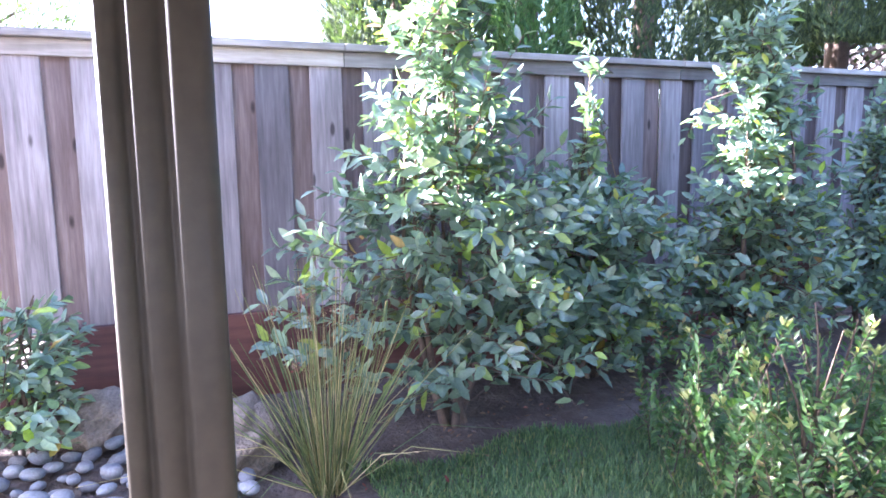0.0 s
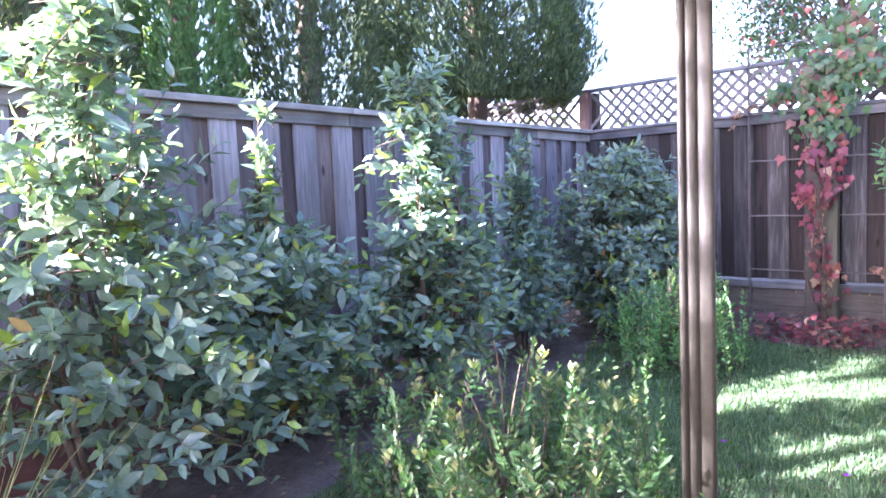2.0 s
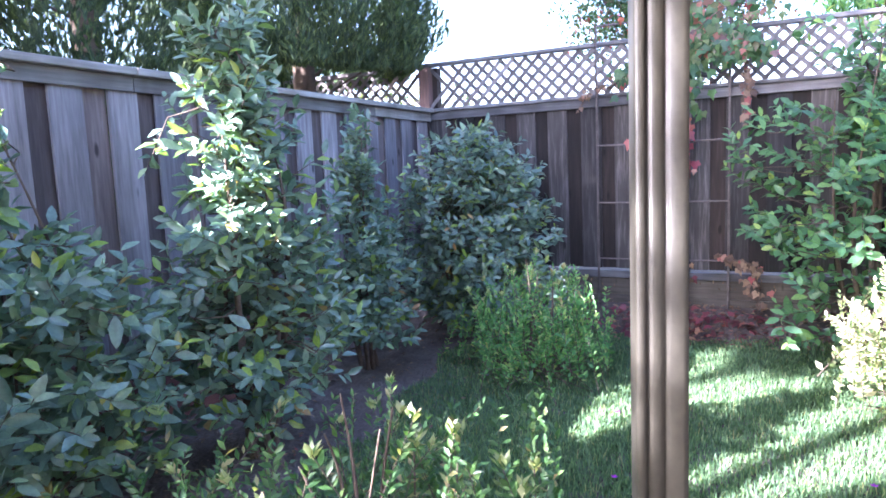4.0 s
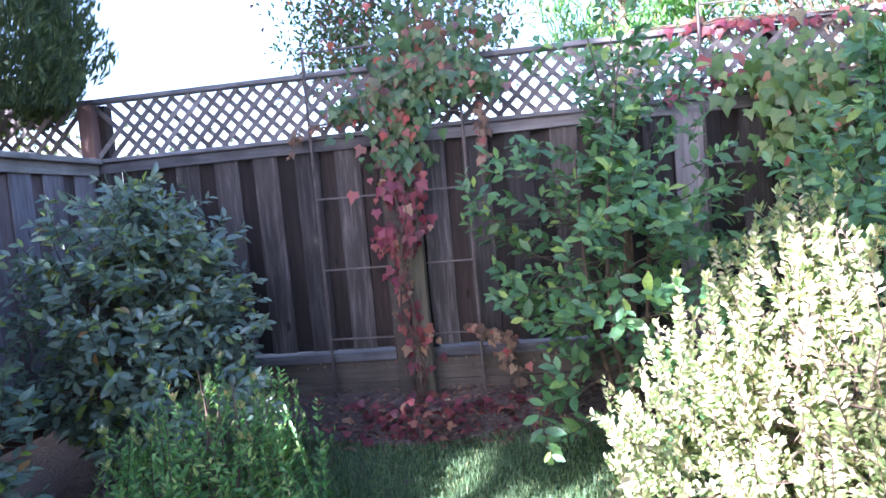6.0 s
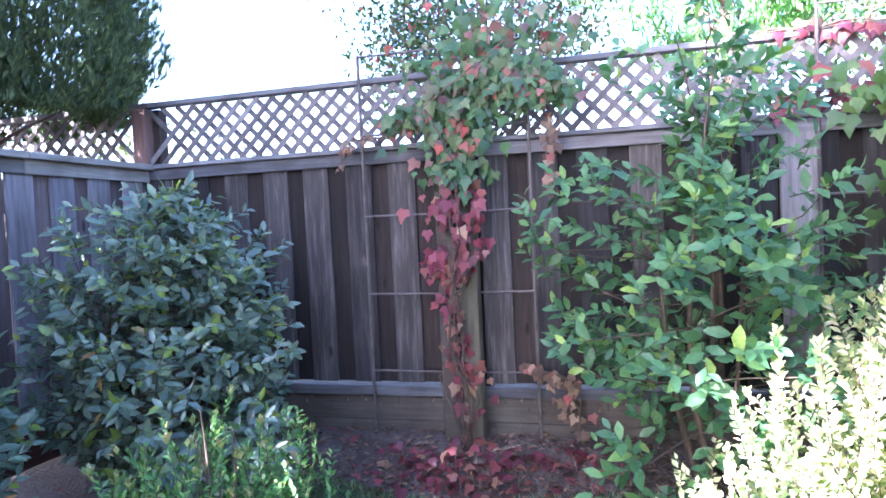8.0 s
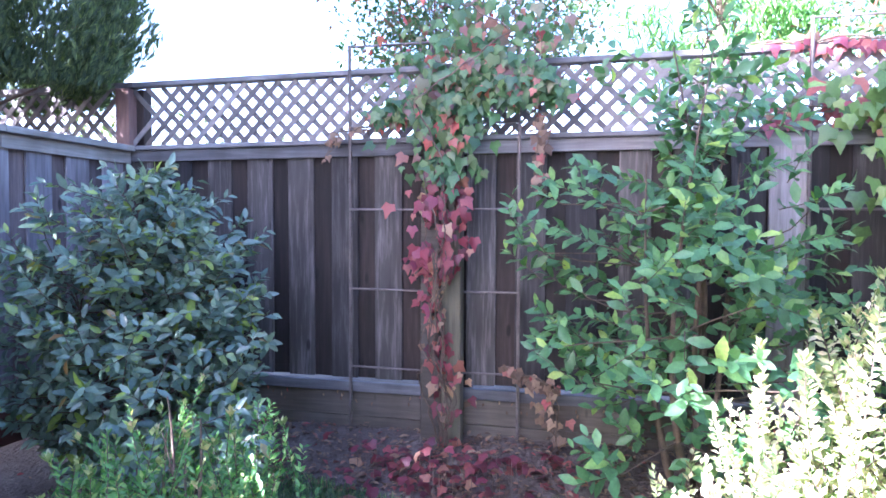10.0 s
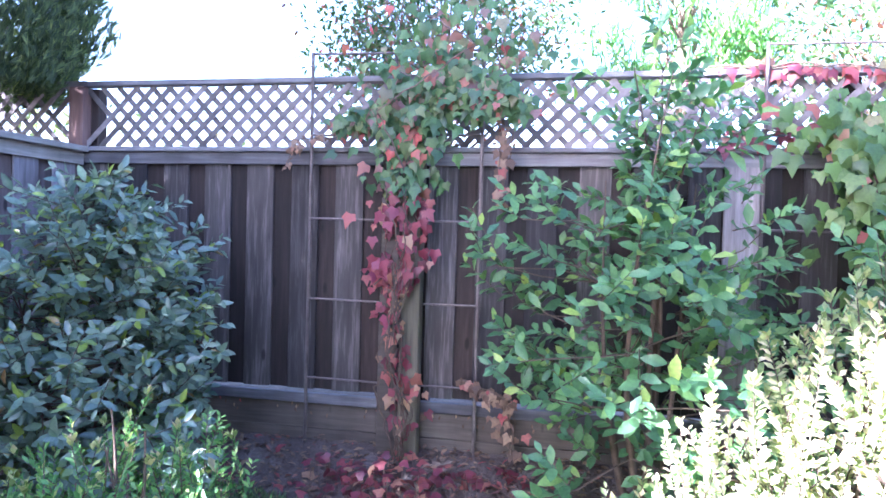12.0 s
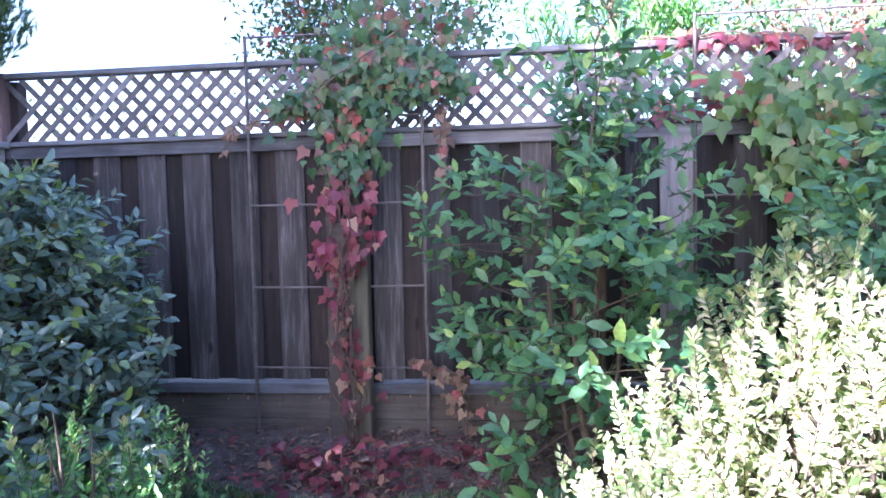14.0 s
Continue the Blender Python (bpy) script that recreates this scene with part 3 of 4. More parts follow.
N_LEN = 10.58
north = fence("wooden_fence", "weathered grey board fence with flat cap along the bed", (-3.3, 3.84), 0, N_LEN, 0.44, 1.93, M_BOARD, M_CAP, M_BOARD_BACK_SHADE, "")
x = -0.05
while x < N_LEN:
    ln = min(2.4, N_LEN - x)
    part("cap", box("cap", 0, ln - 0.004, -0.07, 0.08, 1.945, 1.985, 0.004), M_CAP, north, at=pose(x, 0, 0))
    part("rail", box("rail", 0, ln - 0.004, -0.028, -0.011, 1.86, 1.943, 0.003), M_CAP, north, at=pose(x, 0, 0))
    x += ln
for zz in (-0.05, 0.215):
    for q in range(3):
        part("retaining_board", box("retaining_board", q * 2.4 + 0.002, q * 2.4 + 2.396, -0.075, -0.035, zz, zz + 0.27, 0.004), M_RED, north, "reddish brown stained retaining board", at=pose(0.75 if zz < 0 else 3.15 - 0.0, 0, 0))

east = fence("wooden_fence", "dark weathered board fence topped by a diagonal lattice", (7.32, 3.84), -90, 7.2, 0.44, 1.93, M_BOARD_E, M_CAP_Y, M_BOARD_E_BACK_SHADE, "")
# along the fence: local x runs south, local +y is east
q = 0.0
while q < 7.2:
    ln = min(2.4, 7.2 - q)
    for nm, y0, y1, z0, z1, mt in (("cap", -0.06, 0.06, 1.955, 1.985, M_CAP_Y), ("rail", -0.032, -0.012, 1.875, 1.953, M_CAP_Y), ("lattice_cap", -0.035, 0.045, 2.395, 2.43, M_CAP_Y),
                                   ("bottom_rail", -0.055, -0.012, 0.36, 0.425, M_CAP_Y), ("kickboard", -0.03, 0.005, 0.2, 0.356, M_KICK), ("kickboard", -0.028, 0.007, 0.03, 0.196, M_KICK)):
        ob = part(nm, box(nm, y0, y1, -ln + 0.004, 0, z0, z1, 0.004), mt, east)
        ob.matrix_basis = pose(q, 0, 0, 0, 0, 90)
    q += ln


def lattice(parent, length, start=0.0):
    """Two layers of slats at 45 degrees between the cap and the lattice cap."""
    z0, z1, step = 1.987, 2.393, 0.125
    hgt = z1 - z0
    slat = box("slat", -0.017, 0.017, -0.004, 0.004, -hgt / math.sqrt(2), hgt / math.sqrt(2))
    slat.materials.append(M_LATTICE)
    k = 0
    x = start + hgt / 2
    while x < start + length - hgt / 2:
        for s, y in ((1, -0.005), (-1, 0.0045)):
            part("slat", slat, None, parent, at=pose(x, y, (z0 + z1) / 2, 0, 45 * s))
        x += step
        k += 1


lattice(east, 7.2)
part("board", box("board", 4.14, 4.345, -0.032, -0.0125, 0.44, 1.95, 0.003), M_BOARD, east, "paler bluish grey wide board")
part("post", box("post", -0.095, 0.018, -0.05, 0.05, 1.988, 2.392, 0.004), M_CORNER, east, "reddish brown corner post carrying the lattice")
part("post", box("post", -0.06, 0.005, -0.045, 0.1, 0, 1.94, 0.004), M_BOARD_E, east)
for q in (0.03, 2.4, 4.8):
    part("post", box("post", q - 0.045, q + 0.045, 0.03, 0.12, 0, 2.39, 0.004), M_BOARD_E_BACK_SHADE, east)
north_of = empty("lattice_screen", "weathered lattice screen beyond the fence corner", "fence")
north_of.matrix_world = pose(7.32, 6.3, 0, 0, 0, -90)
lattice(north_of, 2.5)
part("cap", box("cap", 0, 2.5, -0.04, 0.05, 2.395, 2.43), M_LATTICE, north_of)
for q in range(14):
    part("board", box("board", q * 0.185, q * 0.185 + 0.18, -0.01, 0.01, 0, 1.98), M_BOARD_E, north_of)

# ---- trellises and posts ----
def trellis(at, width, top, rungs, label):
    ob = empty("trellis", label, "trellis", "trellises at the fence")
    ob.matrix_world = pose(*at, 0, 0, 0)
    r = 0.011
    for y in (0, -width / 2, -width):
        v, f = tubes([(np.array([(0, y, 0), (0.01, y, top * 0.5), (0, y, top)]), (r, r, r))], 6)
        part("upright", big_mesh("upright", v, f, True), M_METAL, ob)
    for z in rungs:
        v, f = tubes([(np.array([(0, 0, z), (0, -width / 2, z - 0.004), (0, -width, z)]), (r * 0.65,) * 3)], 6)
        part("rung", big_mesh("rung", v, f, True), M_METAL, ob)
    return ob


trellis((7.21, 2.145, 0.0), 1.07, 2.56, (0.1, 0.54, 1.035, 1.535, 2.05, 2.55), "thin rusty metal trellis leaning on the board fence")
trellis((7.24, -0.49, 0), 1.24, 2.56, (0.51, 1.03, 1.53, 2.05, 2.55), "thin rusty metal trellis half hidden by vines")
vp = empty("vine_post", "weathered mossy wooden post standing against the fence", "post")
vp.matrix_world = pose(7.18, 1.54, 0)
part("timber", box("timber", -0.05, 0.05, -0.13, -0.01, 0, 2.2, 0.006), M_POST, vp)
part("timber", box("timber", -0.045, 0.045, 0.0, 0.12, 0, 2.15, 0.006), M_KICK, vp, "reddish brown rough timber")

# ---- plants ----
def cone(h):
    return max(0.06, (1 - h) ** 0.8 * 1.2) * min(1, 0.6 + 2 * h)


def column(h):
    return max(0.3, 0.95 * (1 - h) ** 0.5) * min(1, 0.6 + 2 * h)


def open_cone(h):
    return 1.0 if h < 0.5 else max(0.3, 1 - 1.5 * (h - 0.5))


def low_lobed(h):
    return 1.0 - 0.15 * abs(h - 0.25) / 0.25 if h < 0.5 else max(0.12, 0.85 - 1.3 * (h - 0.5))


def leader(h):
    return min(1, 0.7 + h) if h < 0.45 else max(0.07, 1.0 - 3.6 * (h - 0.45))


def mound(h):
    return math.sqrt(max(0.0, 1 - h ** 2.2)) * min(1, 0.55 + 1.5 * h)


def peaked(h):
    return min(1, 0.4 + 1.7 * h) * max(0.08, 1 - max(0.0, h - 0.3) ** 1.2 * 1.35)


G = "laurel shrubs along the fence"
shrub("laurel_shrub", "tall leafy laurel shrub with sunlit glossy upper leaves", (1.75, 2.95, 0), 2.6, 0.85, LEAF, M_GLOSSY, 0.11, 310, 12, 0.3, 0.12, cone, group=G, singles=200)
shrub("laurel_shrub", "shaded laurel shrub with one tall thin leader", (2.75, 3.3, 0), 1.98, 0.72, LEAF, M_GLOSSY, 0.11, 330, 11, 0.26, 0.1, leader, group=G)
shrub("laurel_shrub", "upright laurel shrub with bright sunlit top", (3.75, 3.0, 0), 2.18, 0.62, LEAF, M_GLOSSY, 0.105, 340, 11, 0.26, 0.12, column, group=G, lumps=0.4)
shrub("laurel_shrub", "dense dark green laurel shrub in the shaded fence corner", (6.35, 2.95, 0), 1.78, 0.86, LEAF, M_GLOSSY, 0.095, 720, 12, 0.28, 0.06, mound, group=G, singles=200, lumps=0.42)
shrub("laurel_shrub", "thin laurel shrub beside the fence corner", (5.2, 3.3, 0), 1.85, 0.5, LEAF, M_GLOSSY, 0.1, 240, 11, 0.26, 0.12, cone, group=G)
shrub("laurel_shrub", "small low laurel shrub above the river stones", (-0.16, 3.3, 0), 0.8, 0.34, LEAF, M_GLOSSY, 0.1, 70, 10, 0.22, 0.2, group=G)
S = "small-leaved shrubs on the lawn"
shrub("myrtle_shrub", "low spreading small-leaved shrub at the bed edge", (2.78, 1.74, 0), 0.8, 0.82, NARROW, M_SMALL, 0.05, 150, 40, 0.52, 0.05, mound, upright=0.8, tips=M_PALE, group=S, level=1.0, pairs=True)
shrub("myrtle_shrub", "small-leaved shrub with pale sunlit shoots at the lawn edge", (5.45, 2.15, 0), 0.84, 0.6, NARROW, M_FERNY, 0.047, 145, 42, 0.5, 0.05, mound, upright=0.82, tips=M_PALE, group=S, level=1.0, pairs=True)
shrub("myrtle_shrub", "tall small-leaved shrub in full sun, the glare put into its pale leaf colour", (5.48, -0.45, 0), 1.42, 0.87, SMALL, M_SUNNY, 0.047, 430, 40, 0.42, 0.04, peaked, upright=0.78, tips=M_PALE, group=S, lumps=0.35, level=1.0, pairs=True)
B = "broadleaf shrubs by the lattice fence"
shrub("broadleaf_shrub", "open green shrub with rounded leaves against the fence", (6.7, 0.14, 0.03), 2.6, 0.88, ROUND, M_BROAD, 0.104, 255, 11, 0.28, 0.04, low_lobed, group=B, stems=6, singles=220, lumps=0.45)
shrub("broadleaf_shrub", "open green shrub tangled with vine leaves", (6.6, -1.3, 0.03), 2.15, 0.8, ROUND, M_BROAD, 0.108, 230, 11, 0.3, 0.04, open_cone, group=B, singles=100, lumps=0.4)


def vine(name, label, strands, count, size, material, singles=0, lift=0.05, category="vine", stem=0.006):
    """Climbing vine: strands are lists of (x, y, z, spread); leaves hang over the strand, facing the yard."""
    ob = empty(name, label, category, "climbing vines on the fence", strands[0][-1][:3])
    base = np.array(strands[0][-1][:3])
    paths, pos = [], []
    total = sum(len(q) - 1 for q in strands)
    for q in strands:
        q = np.array(q, float)
        for _ in range(3):
            line = q[:, :3] + rng.normal(0, 1, (len(q), 3)) * q[:, 3:4] * (0.2, 0.35, 0.1)
            t = np.linspace(0, len(q) - 1, 8 * (len(q) - 1) + 1)
            fine = np.stack([np.interp(t, range(len(q)), line[:, c]) for c in range(3)], 1) + rng.normal(0, 0.008, (len(t), 3))
            paths.append((fine - base, np.full(len(t), stem * rng.uniform(0.4, 1))))
        m = count * (len(q) - 1) // total
        t = rng.uniform(0, len(q) - 1, m)
        p = np.stack([np.interp(t, range(len(q)), q[:, c]) for c in range(4)], 1)
        off = rng.normal(0, 0.5, (m, 3)) * p[:, 3:4] * (0.25, 1, 0.5)
        pos.append(p[:, :3] + off)
    v, f = tubes(paths, 4)
    part("vine_stem", big_mesh("vine_stem", v, f, True), M_TWIG, ob, kind="stuff")
    pos = np.concatenate(pos) - base
    k = len(pos)
    ahead = unit(np.stack([rng.normal(-0.25, 0.25, k), rng.normal(0, 0.45, k), rng.normal(-0.9, 0.3, k)], 1))
    up = unit(np.stack([np.full(k, -1.0), rng.normal(0, 0.4, k), rng.normal(0.45, 0.35, k)], 1))
    sz = size * rng.uniform(0.55, 1.25, k)
    order = np.arange(k)
    if singles:
        one = big_mesh("leaf", *IVY, True)
        one.materials.append(material)
        for q in order[:singles]:
            x = unit(ahead[q]); y = unit(np.cross(up[q], x)); z = np.cross(x, y)
            m = Matrix(((x[0], y[0], z[0], pos[q][0]), (x[1], y[1], z[1], pos[q][1]), (x[2], y[2], z[2], pos[q][2]), (0, 0, 0, 1)))
            part("leaf", one, None, ob, at=m @ Matrix.Diagonal((sz[q], sz[q], sz[q], 1)))
        order = order[singles:]
    if len(order):
        v, f = scatter(IVY, pos[order], ahead[order], up[order], sz[order])
        part("foliage", big_mesh("foliage", v, f, True), material, ob, kind="stuff")
    return ob


vine("ivy_vine", "green and purple ivy cascading over the post and trellis",
     [[(7.15, 1.2, 2.75, 0.4), (7.1, 1.25, 2.45, 0.5), (7.08, 1.5, 2.15, 0.28), (7.08, 1.52, 1.7, 0.2)], [(7.1, 1.5, 2.4, 0.3), (7.08, 1.1, 2.25, 0.22), (7.1, 0.85, 2.2, 0.14)], [(7.15, 1.9, 2.1, 0.1), (7.1, 1.6, 2.2, 0.2)]], 950, 0.08, M_VINE, 290)
vine("ivy_vine", "red autumn ivy trailing down the wooden post",
     [[(7.07, 1.52, 1.75, 0.2), (7.07, 1.5, 1.35, 0.22), (7.08, 1.56, 1.12, 0.14)], [(7.07, 1.5, 1.7, 0.22), (7.06, 1.54, 1.3, 0.2), (7.08, 1.58, 1.12, 0.14)], [(7.07, 1.52, 1.7, 0.2), (7.07, 1.5, 1.35, 0.2), (7.08, 1.58, 1.15, 0.14)], [(7.08, 1.6, 1.1, 0.1), (7.1, 1.5, 0.78, 0.05), (7.08, 1.48, 0.52, 0.2), (7.1, 1.5, 0.05, 0.05)]], 190, 0.078, M_VINE_RED, 190, stem=0.006)
vine("ivy_vine", "withered reddish ivy strand hanging from the lattice",
     [[(7.15, 0.95, 2.6, 0.1), (7.15, 0.93, 2.1, 0.07), (7.15, 0.95, 1.6, 0.04)], [(7.15, 1.15, 0.6, 0.05), (7.12, 0.9, 0.52, 0.1), (7.12, 0.85, 0.2, 0.08)]], 110, 0.06, M_DRY, 60)
vine("ivy_vine", "tangle of bare pale vine stems at the foot of the post",
     [[(7.02, 1.5 + d, 1.3, 0.05), (6.99, 1.53 - d, 0.75, 0.08), (7.0, 1.47 + d, 0.4, 0.1), (7.0, 1.5, 0.08, 0.06)] for d in (-0.06, 0.0, 0.05)], 24, 0.04, M_DRY, 12, stem=0.0045)
vine("ivy_vine", "small pinkish withered vine sprig hanging over the fence cap",
     [[(7.2, 1.98, 2.04, 0.05), (7.16, 2.2, 2.02, 0.05), (7.16, 2.27, 1.86, 0.05)]], 34, 0.045, M_DRY, 20, stem=0.003)
vine("ivy_vine", "red ivy leaves strung along the lattice cap",
     [[(7.3, -0.1, 2.44, 0.08), (7.28, -0.8, 2.42, 0.12), (7.28, -1.6, 2.4, 0.16), (7.25, -3.0, 2.42, 0.25)], [(7.25, -0.3, 2.05, 0.1), (7.25, -1.0, 2.1, 0.16)]], 120, 0.085, M_VINE_RED, 110)
vine("ivy_vine", "dense yellow-green ivy covering the fence and lattice",
     [[(7.15, -0.85, 2.2, 0.3), (7.0, -1.1, 1.75, 0.42), (7.0, -1.4, 1.1, 0.45)], [(7.2, -1.6, 2.35, 0.4), (7.0, -2.1, 1.9, 0.55), (7.0, -2.2, 1.1, 0.5)], [(7.2, -2.6, 2.4, 0.4), (7.0, -3.0, 1.7, 0.6)]], 1300, 0.098, M_VINE_GREEN, 250)

# cypresses and trees beyond the fences, some of them unseen and added for shade
cypress((6.78, 4.98, 0), 8.0, 1.3, 76000, "broad dark green cypress overhanging the fence corner", 1.0, 2.2)
cypress((2.25, 5.2, 0), 8.0, 0.85, 50000, "tall green cypress standing behind the fence", 0.72)
cypress((3.4, 5.3, 0), 7.5, 0.42, 34000, "tall narrow bright green cypress behind the fence", material=M_CYPRESS_BRIGHT)
cypress((4.65, 5.3, 0), 8.0, 0.72, 48000, "tall green cypress standing behind the fence")
# unseen cypress, added to keep the sun off the second door upright
cypress((-3.97, 4.72, 0), 6.9, 0.82, 22000, "dark green cypress behind the fence")
# unseen too, added to shade the low myrtle at the bed edge
cypress((-2.95, 5.0, 0), 4.4, 0.42, 9000, "unseen young cypress added behind the fence for shade")
cypress((-1.6, 9.3, 0), 6.5, 1.1, 20000, "dark green cypress behind the fence")


def tree(name, label, at, trunk, crown, leaves, size, material, shape, upright=0.2, clumps=60, category="tree", lean=(0, 0)):
    """Trunk, limbs reaching into clumps, and leaves about the clumps. crown: centre height, half width, half height."""
    ob = empty(name, label, category, "trees beyond the fence", at)
    cz, rw, rh = crown
    a, u, w = rng.uniform(0, 6.28, clumps), rng.uniform(-1, 1, clumps), rng.uniform(0.3, 1, clumps) ** 0.5
    c = np.stack([rw * w * np.sqrt(1 - u * u) * np.cos(a), rw * w * np.sqrt(1 - u * u) * np.sin(a), cz + rh * w * u], 1) + (*lean, 0)
    paths = [(np.array([(0, 0, -0.1), (0.05, 0, cz * 0.5), (0, 0.05, cz)]), (trunk, trunk * 0.8, trunk * 0.5))]
    v, f = tubes(paths, 8)
    part("trunk", big_mesh("trunk", v, f, True), M_TWIG, ob)
    v, f = tubes([(bend((0, 0, min(cz + 0.4 * rh, max(0.3 * cz, q[2] - 0.3 - 0.9 * math.hypot(q[0], q[1])))), q, 0.1, 6), np.linspace(trunk * 0.22, 0.004, 6)) for q in c], 5)
    part("branchwork", big_mesh("branchwork", v, f, True), M_TWIG, ob, kind="stuff")
    k = rng.integers(0, clumps, leaves)
    pos = c[k] + rng.normal(0, 1, (leaves, 3)) * (0.24, 0.24, 0.2) * (rw / 1.5)
    ahead = unit(rng.normal(0, 1, (leaves, 3)) + (0, 0, 2.2 * upright))
    up = unit(rng.normal(0, 0.7, (leaves, 3)) + (0, 0, 1))
    v, f = scatter(shape, pos, ahead, up, size * rng.uniform(0.6, 1.3, leaves))
    part("crown", big_mesh("crown", v, f), material, ob, kind="stuff")
    return ob


WILLOW = small_shape(0.16)
# These three western crowns stay unseen; they are added as sun blockers.
tree("garden_tree", "unseen dense leafy tree added in the west to shade the fence", (-2.47, 7.21, 0), 0.12, (7.15, 1.3, 1.25), 26000, 0.13, M_BROAD, SMALL, clumps=150)
tree("garden_tree", "unseen tall leafy tree added in the west to shade the shrubs", (-3.6, 5.9, 0), 0.1, (7.75, 0.95, 0.9), 17000, 0.13, M_BROAD, SMALL, clumps=90)
tree("garden_tree", "unseen slender tree added in the west to shade the far lawn", (-3.26, 6.88, 0), 0.05, (6.05, 0.48, 0.35), 9000, 0.13, M_BROAD, SMALL, clumps=40)
tree("garden_tree", "thinly leaved tree turning brown beyond the lattice", (10.3, 1.95, 0), 0.08, (3.55, 1.35, 1.2), 10500, 0.07, M_VINE, SMALL, clumps=70)
tree("garden_tree", "feathery bright green tree beyond the lattice", (10.2, -0.5, 0), 0.08, (3.7, 0.9, 1.5), 6500, 0.15, M_FERNY, WILLOW, 0.8, clumps=38)
tree("garden_tree", "dark green leafy tree beyond the lattice", (10.6, -3.0, 0), 0.1, (3.7, 2.0, 1.5), 9500, 0.09, M_VINE, SMALL, clumps=80)
tree("garden_tree", "pale green leafy tree beyond the board fence", (3.7, 8.2, 0), 0.09, (2.8, 1.2, 1.7), 7000, 0.09, M_PALE, SMALL, clumps=70)
tree("garden_bush", "sunlit yellow-green bush beyond the fence corner", (9.3, 5.0, 0), 0.04, (1.7, 1.3, 0.8), 5000, 0.08, M_PALE, SMALL, clumps=50, category="bush")

# ---- rushes, stones, litter, flowers ----
rush = empty("rush_clump", "tall spiky rush clump with dry seed heads", "rush plant", at=(1.02, 2.5, 0))
paths, heads = [], []
for q in range(210):
    a, lean = rng.uniform(0, 6.28), abs(rng.normal(0, 0.48))
    ln = rng.uniform(0.45, 1.0)
    foot = np.array((0.07 * math.cos(a), 0.07 * math.sin(a), 0)) * rng.uniform(0.1, 1)
    top = foot + ln * np.array((math.sin(lean) * math.cos(a), math.sin(lean) * math.sin(a), math.cos(lean)))
    mid = (foot + top) / 2 + np.array((0, 0, 0.05 * lean)) + rng.normal(0, 0.008, 3)
    top[2] = max(0.1, top[2] - 0.15 * lean ** 2)
    paths.append((np.array([foot, mid, top]), (0.0027, 0.0021, 0.0008)))
    if q % 22 == 0:
        heads.append(foot + (top - foot) * 0.85)
v, f = tubes(paths, 3)
part("stalk", big_mesh("stalk", v, f, True), M_RUSH, rush, kind="stuff")
for hd in heads:
    n = 26
    v, f = scatter(SMALL, np.tile(hd, (n, 1)) + rng.normal(0, 0.008, (n, 3)), rng.normal(0, 1, (n, 3)), rng.normal(0, 1, (n, 3)), 0.018)
    part("seed_head", big_mesh("seed_head", v, f), M_DRY, rush)


def stone(name, label, at, size, squash, detail, category, group, material):
    bm = bmesh.new()
    bmesh.ops.create_icosphere(bm, subdivisions=detail, radius=1)
    ph = rng.uniform(0, 9, 3)
    for vert in bm.verts:
        c = vert.co
        w = 1 + 0.10 * noise.noise(c * 1.3 + Vector(ph)) * 2 + ((0.4 * noise.noise(c * 2.3 + Vector(ph)) + 0.12 * noise.noise(c * 7 + Vector(ph))) if name == "boulder" else 0)
        vert.co = Vector((c.x * size * w, c.y * size * w * squash[0], c.z * size * w * squash[1]))
    me = bpy.data.meshes.new(name)
    bm.to_mesh(me)
    bm.free()
    me.shade_smooth()
    ob = part(name, me, material)
    ob.matrix_world = pose(*at, rng.uniform(-12, 12), rng.uniform(-12, 12), rng.uniform(0, 360))
    return tagged(ob, label, category, group)


for at, size in (((0.13, 3.42, 0.1), 0.2), ((0.72, 2.98, 0.09), 0.24), ((-0.75, 3.3, 0.08), 0.18), ((0.45, 3.5, 0.06), 0.14)):
    stone("boulder", "rough tan boulder beside the river stones", at, size, (0.8, 0.65), 4, "rock", "boulders round the stones", M_ROCK)
spots = []
tries = 0
while len(spots) < 150 and tries < 4000:
    tries += 1
    x, y, r = rng.uniform(-0.75, 0.75), rng.uniform(2.3, 3.25), rng.uniform(0.028, 0.06)
    if all((x - a) ** 2 + (y - b) ** 2 > (0.78 * (r + c)) ** 2 for a, b, c in spots):
        spots.append((x, y, r))
for x, y, r in spots:
    stone("river_stone", "smooth grey river stone", (x, y, r * 0.5 + rng.uniform(0, 0.02)), r, (rng.uniform(0.6, 0.9), rng.uniform(0.45, 0.65)), 2, "stone", "river stones", M_STONE)


def litter(name, label, count, x0, x1, y0, y1, size, material, shape, category="fallen leaves"):
    x, y = rng.uniform(x0, x1, count), rng.uniform(y0, y1, count)
    p = np.stack([x, y, ground_height(x, y) + rng.uniform(0.006, 0.03, count)], 1)
    a = rng.uniform(0, 6.28, count)
    ahead = np.stack([np.cos(a), np.sin(a), rng.normal(0, 0.25, count)], 1)
    up = unit(np.stack([rng.normal(0, 0.35, count), rng.normal(0, 0.35, count), np.ones(count)], 1))
    v, f = scatter(shape, p, ahead, up, size * rng.uniform(0.5, 1.2, count))
    return tagged(part(name, big_mesh(name, v, f, True), material), label, category, kind="stuff")


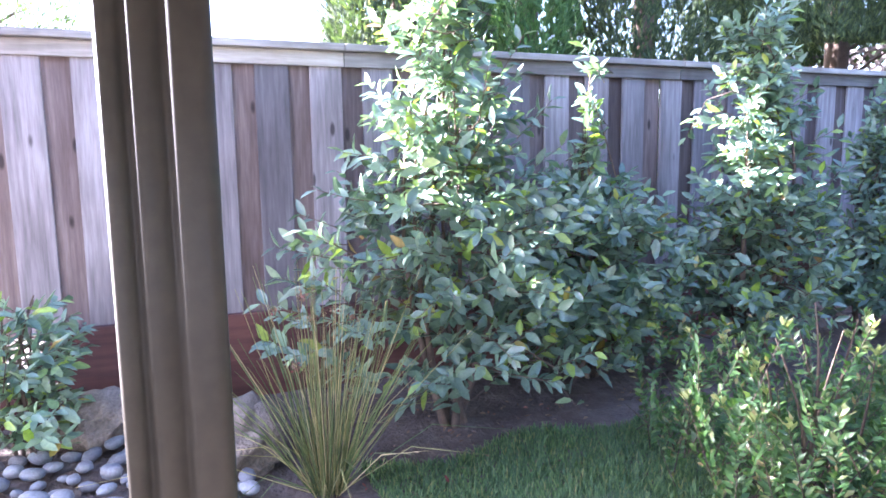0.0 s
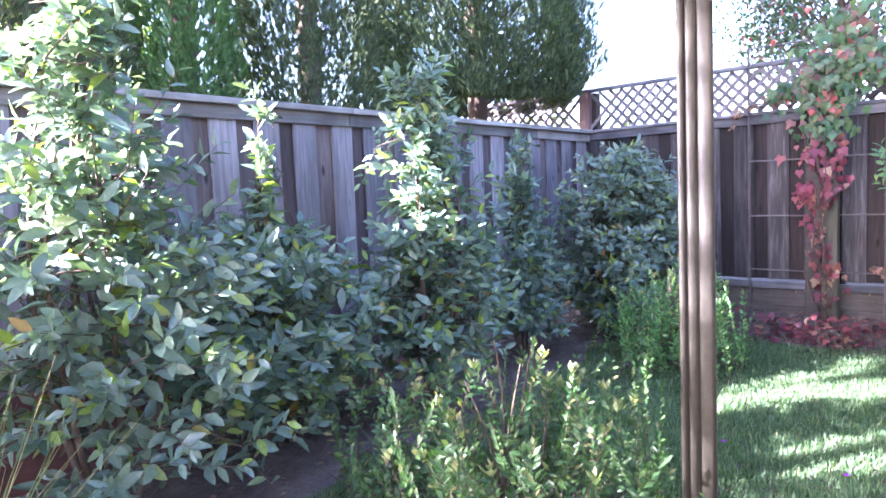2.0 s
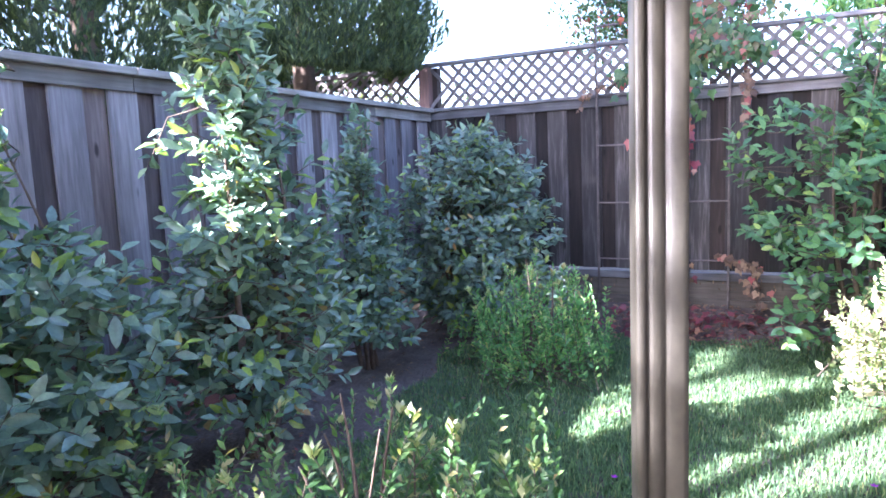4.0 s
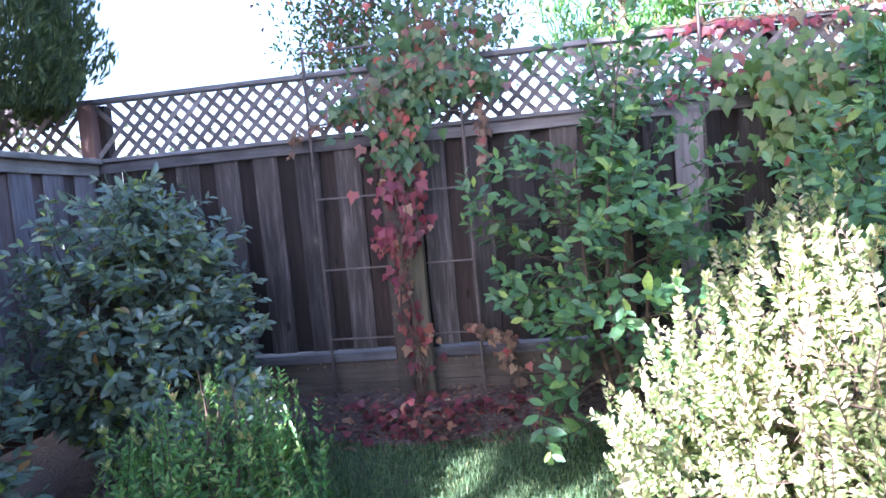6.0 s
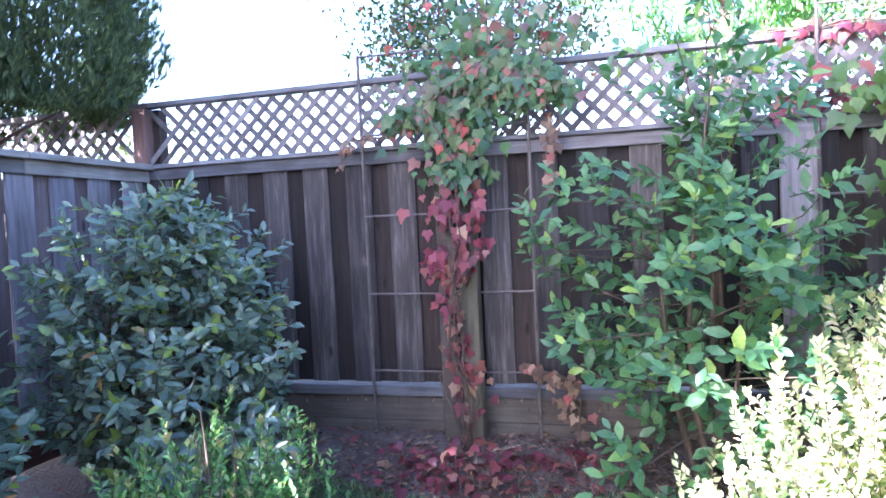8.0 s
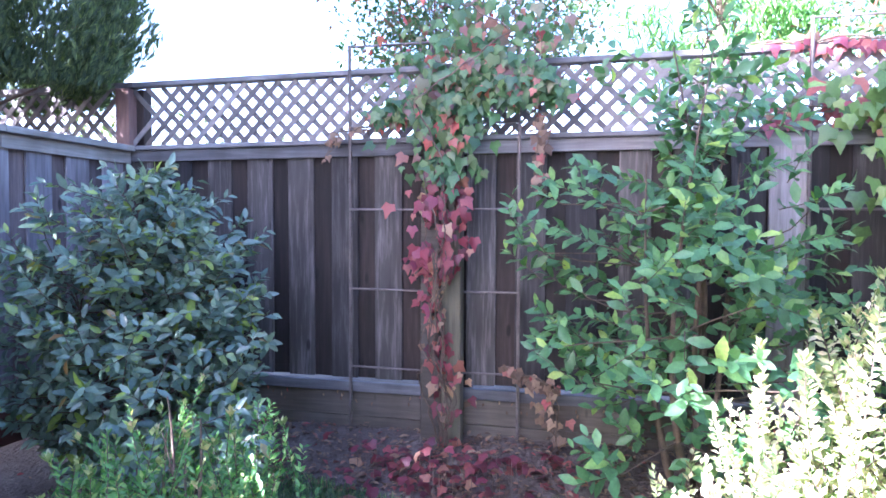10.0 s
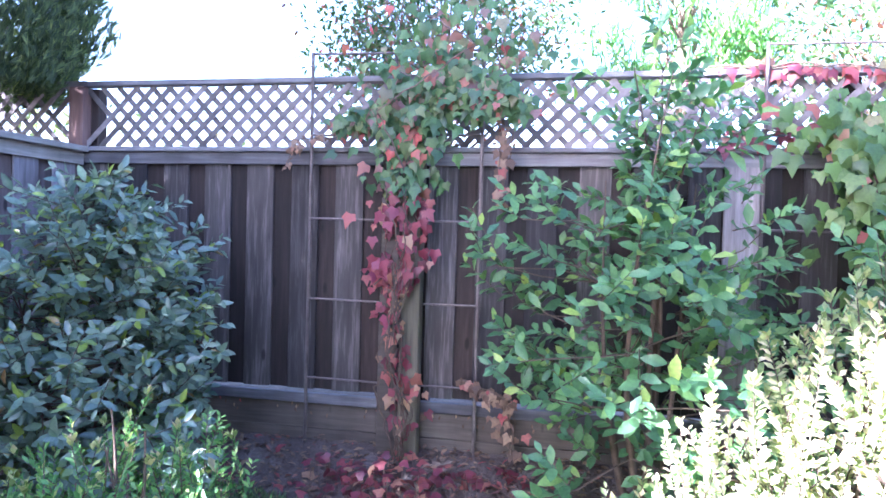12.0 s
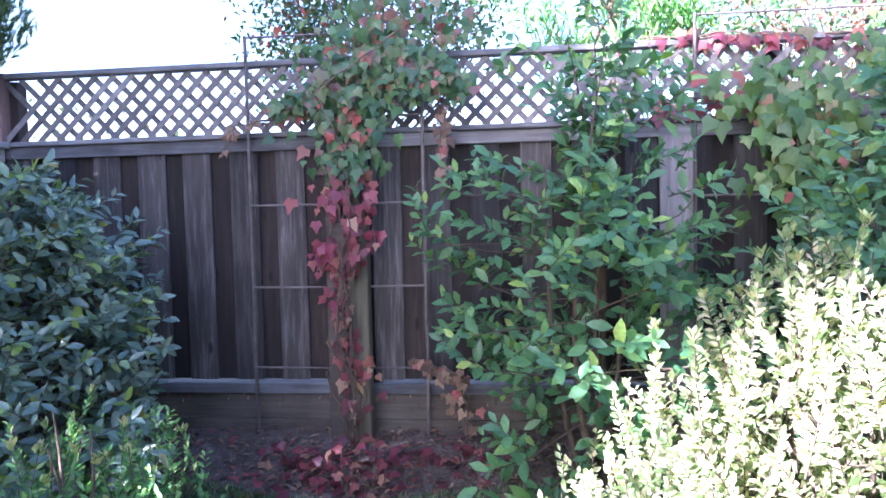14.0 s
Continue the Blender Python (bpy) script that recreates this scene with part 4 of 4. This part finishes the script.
litter("leaf_litter", "dry brown and red leaves on the soil", 2300, 6.5, 7.28, -1.6, 3.6, 0.052, M_DRY, LEAF)
litter("leaf_litter", "fallen red ivy leaves near the post", 90, 6.45, 7.1, 0.6, 2.0, 0.085, M_VINE_RED, IVY)
litter("leaf_litter", "dry twigs and bits on the shaded soil", 900, 1.0, 6.3, 2.3, 3.75, 0.035, M_DRY, LEAF)
n = 105
x, y = 6.72 + rng.normal(0, 0.13, n), 1.45 + rng.normal(0, 0.26, n)
h = rng.uniform(0.02, 0.2, n)
red = empty("ivy_seedling", "low red ivy shoots under the post", "vine", at=(6.72, 1.45, 0.035))
v, f = scatter(IVY, np.stack([x - 6.72, y - 1.45, h], 1), rng.normal(0, 1, (n, 3)) * (1, 1, 0.3), unit(rng.normal(0, 0.4, (n, 3)) + (-0.4, 0, 1)), 0.065)
part("foliage", big_mesh("foliage", v, f, True), M_VINE_RED, red, kind="stuff")
v, f = tubes([(np.array([(a - 6.72, b - 1.45, 0), (a - 6.72 + 0.01, b - 1.45, c)]), (0.002, 0.0015)) for a, b, c in zip(x, y, h)], 3)
part("branchwork", big_mesh("branchwork", v, f), M_TWIG, red, kind="stuff")

for x, y in ((3.9, 0.75), (3.85, 0.45), (4.75, 1.45), (5.1, 2.35), (5.9, 2.75), (4.0, 1.3), (4.3, 0.35)):
    fl = empty("violet_flower", "small violet flower in the lawn", "flower", "violet flowers in the lawn", (x, y, 0))
    v, f = tubes([(np.array([(0, 0, 0), (0.004, 0, 0.035), (0, 0.003, 0.065)]), (0.0015, 0.0012, 0.001))], 4)
    part("stem", big_mesh("stem", v, f), M_GRASS, fl)
    a = np.arange(5) * 1.2566
    v, f = scatter(small_shape(0.8), np.tile((0, 0, 0.065), (5, 1)), np.stack([np.cos(a), np.sin(a), 0.4 + 0 * a], 1), np.tile((0, 0, 1.0), (5, 1)), 0.018)
    part("petal", big_mesh("petal", v, f), M_FLOWER, fl)

n = 46
y = rng.uniform(-0.4, 3.2, n)
v, f = scatter(LEAF, np.stack([np.full(n, 7.268), y, rng.uniform(0.3, 0.37, n)], 1), np.tile((-0.25, 0, -1.0), (n, 1)) + rng.normal(0, 0.3, (n, 3)), np.tile((-1.0, 0, 0.2), (n, 1)), 0.028)
tagged(part("dry_leaf_bits", big_mesh("dry_leaf_bits", v, f, True), M_DRY), "dry curled leaf bits caught under the fence rail", "fallen leaves", kind="stuff")
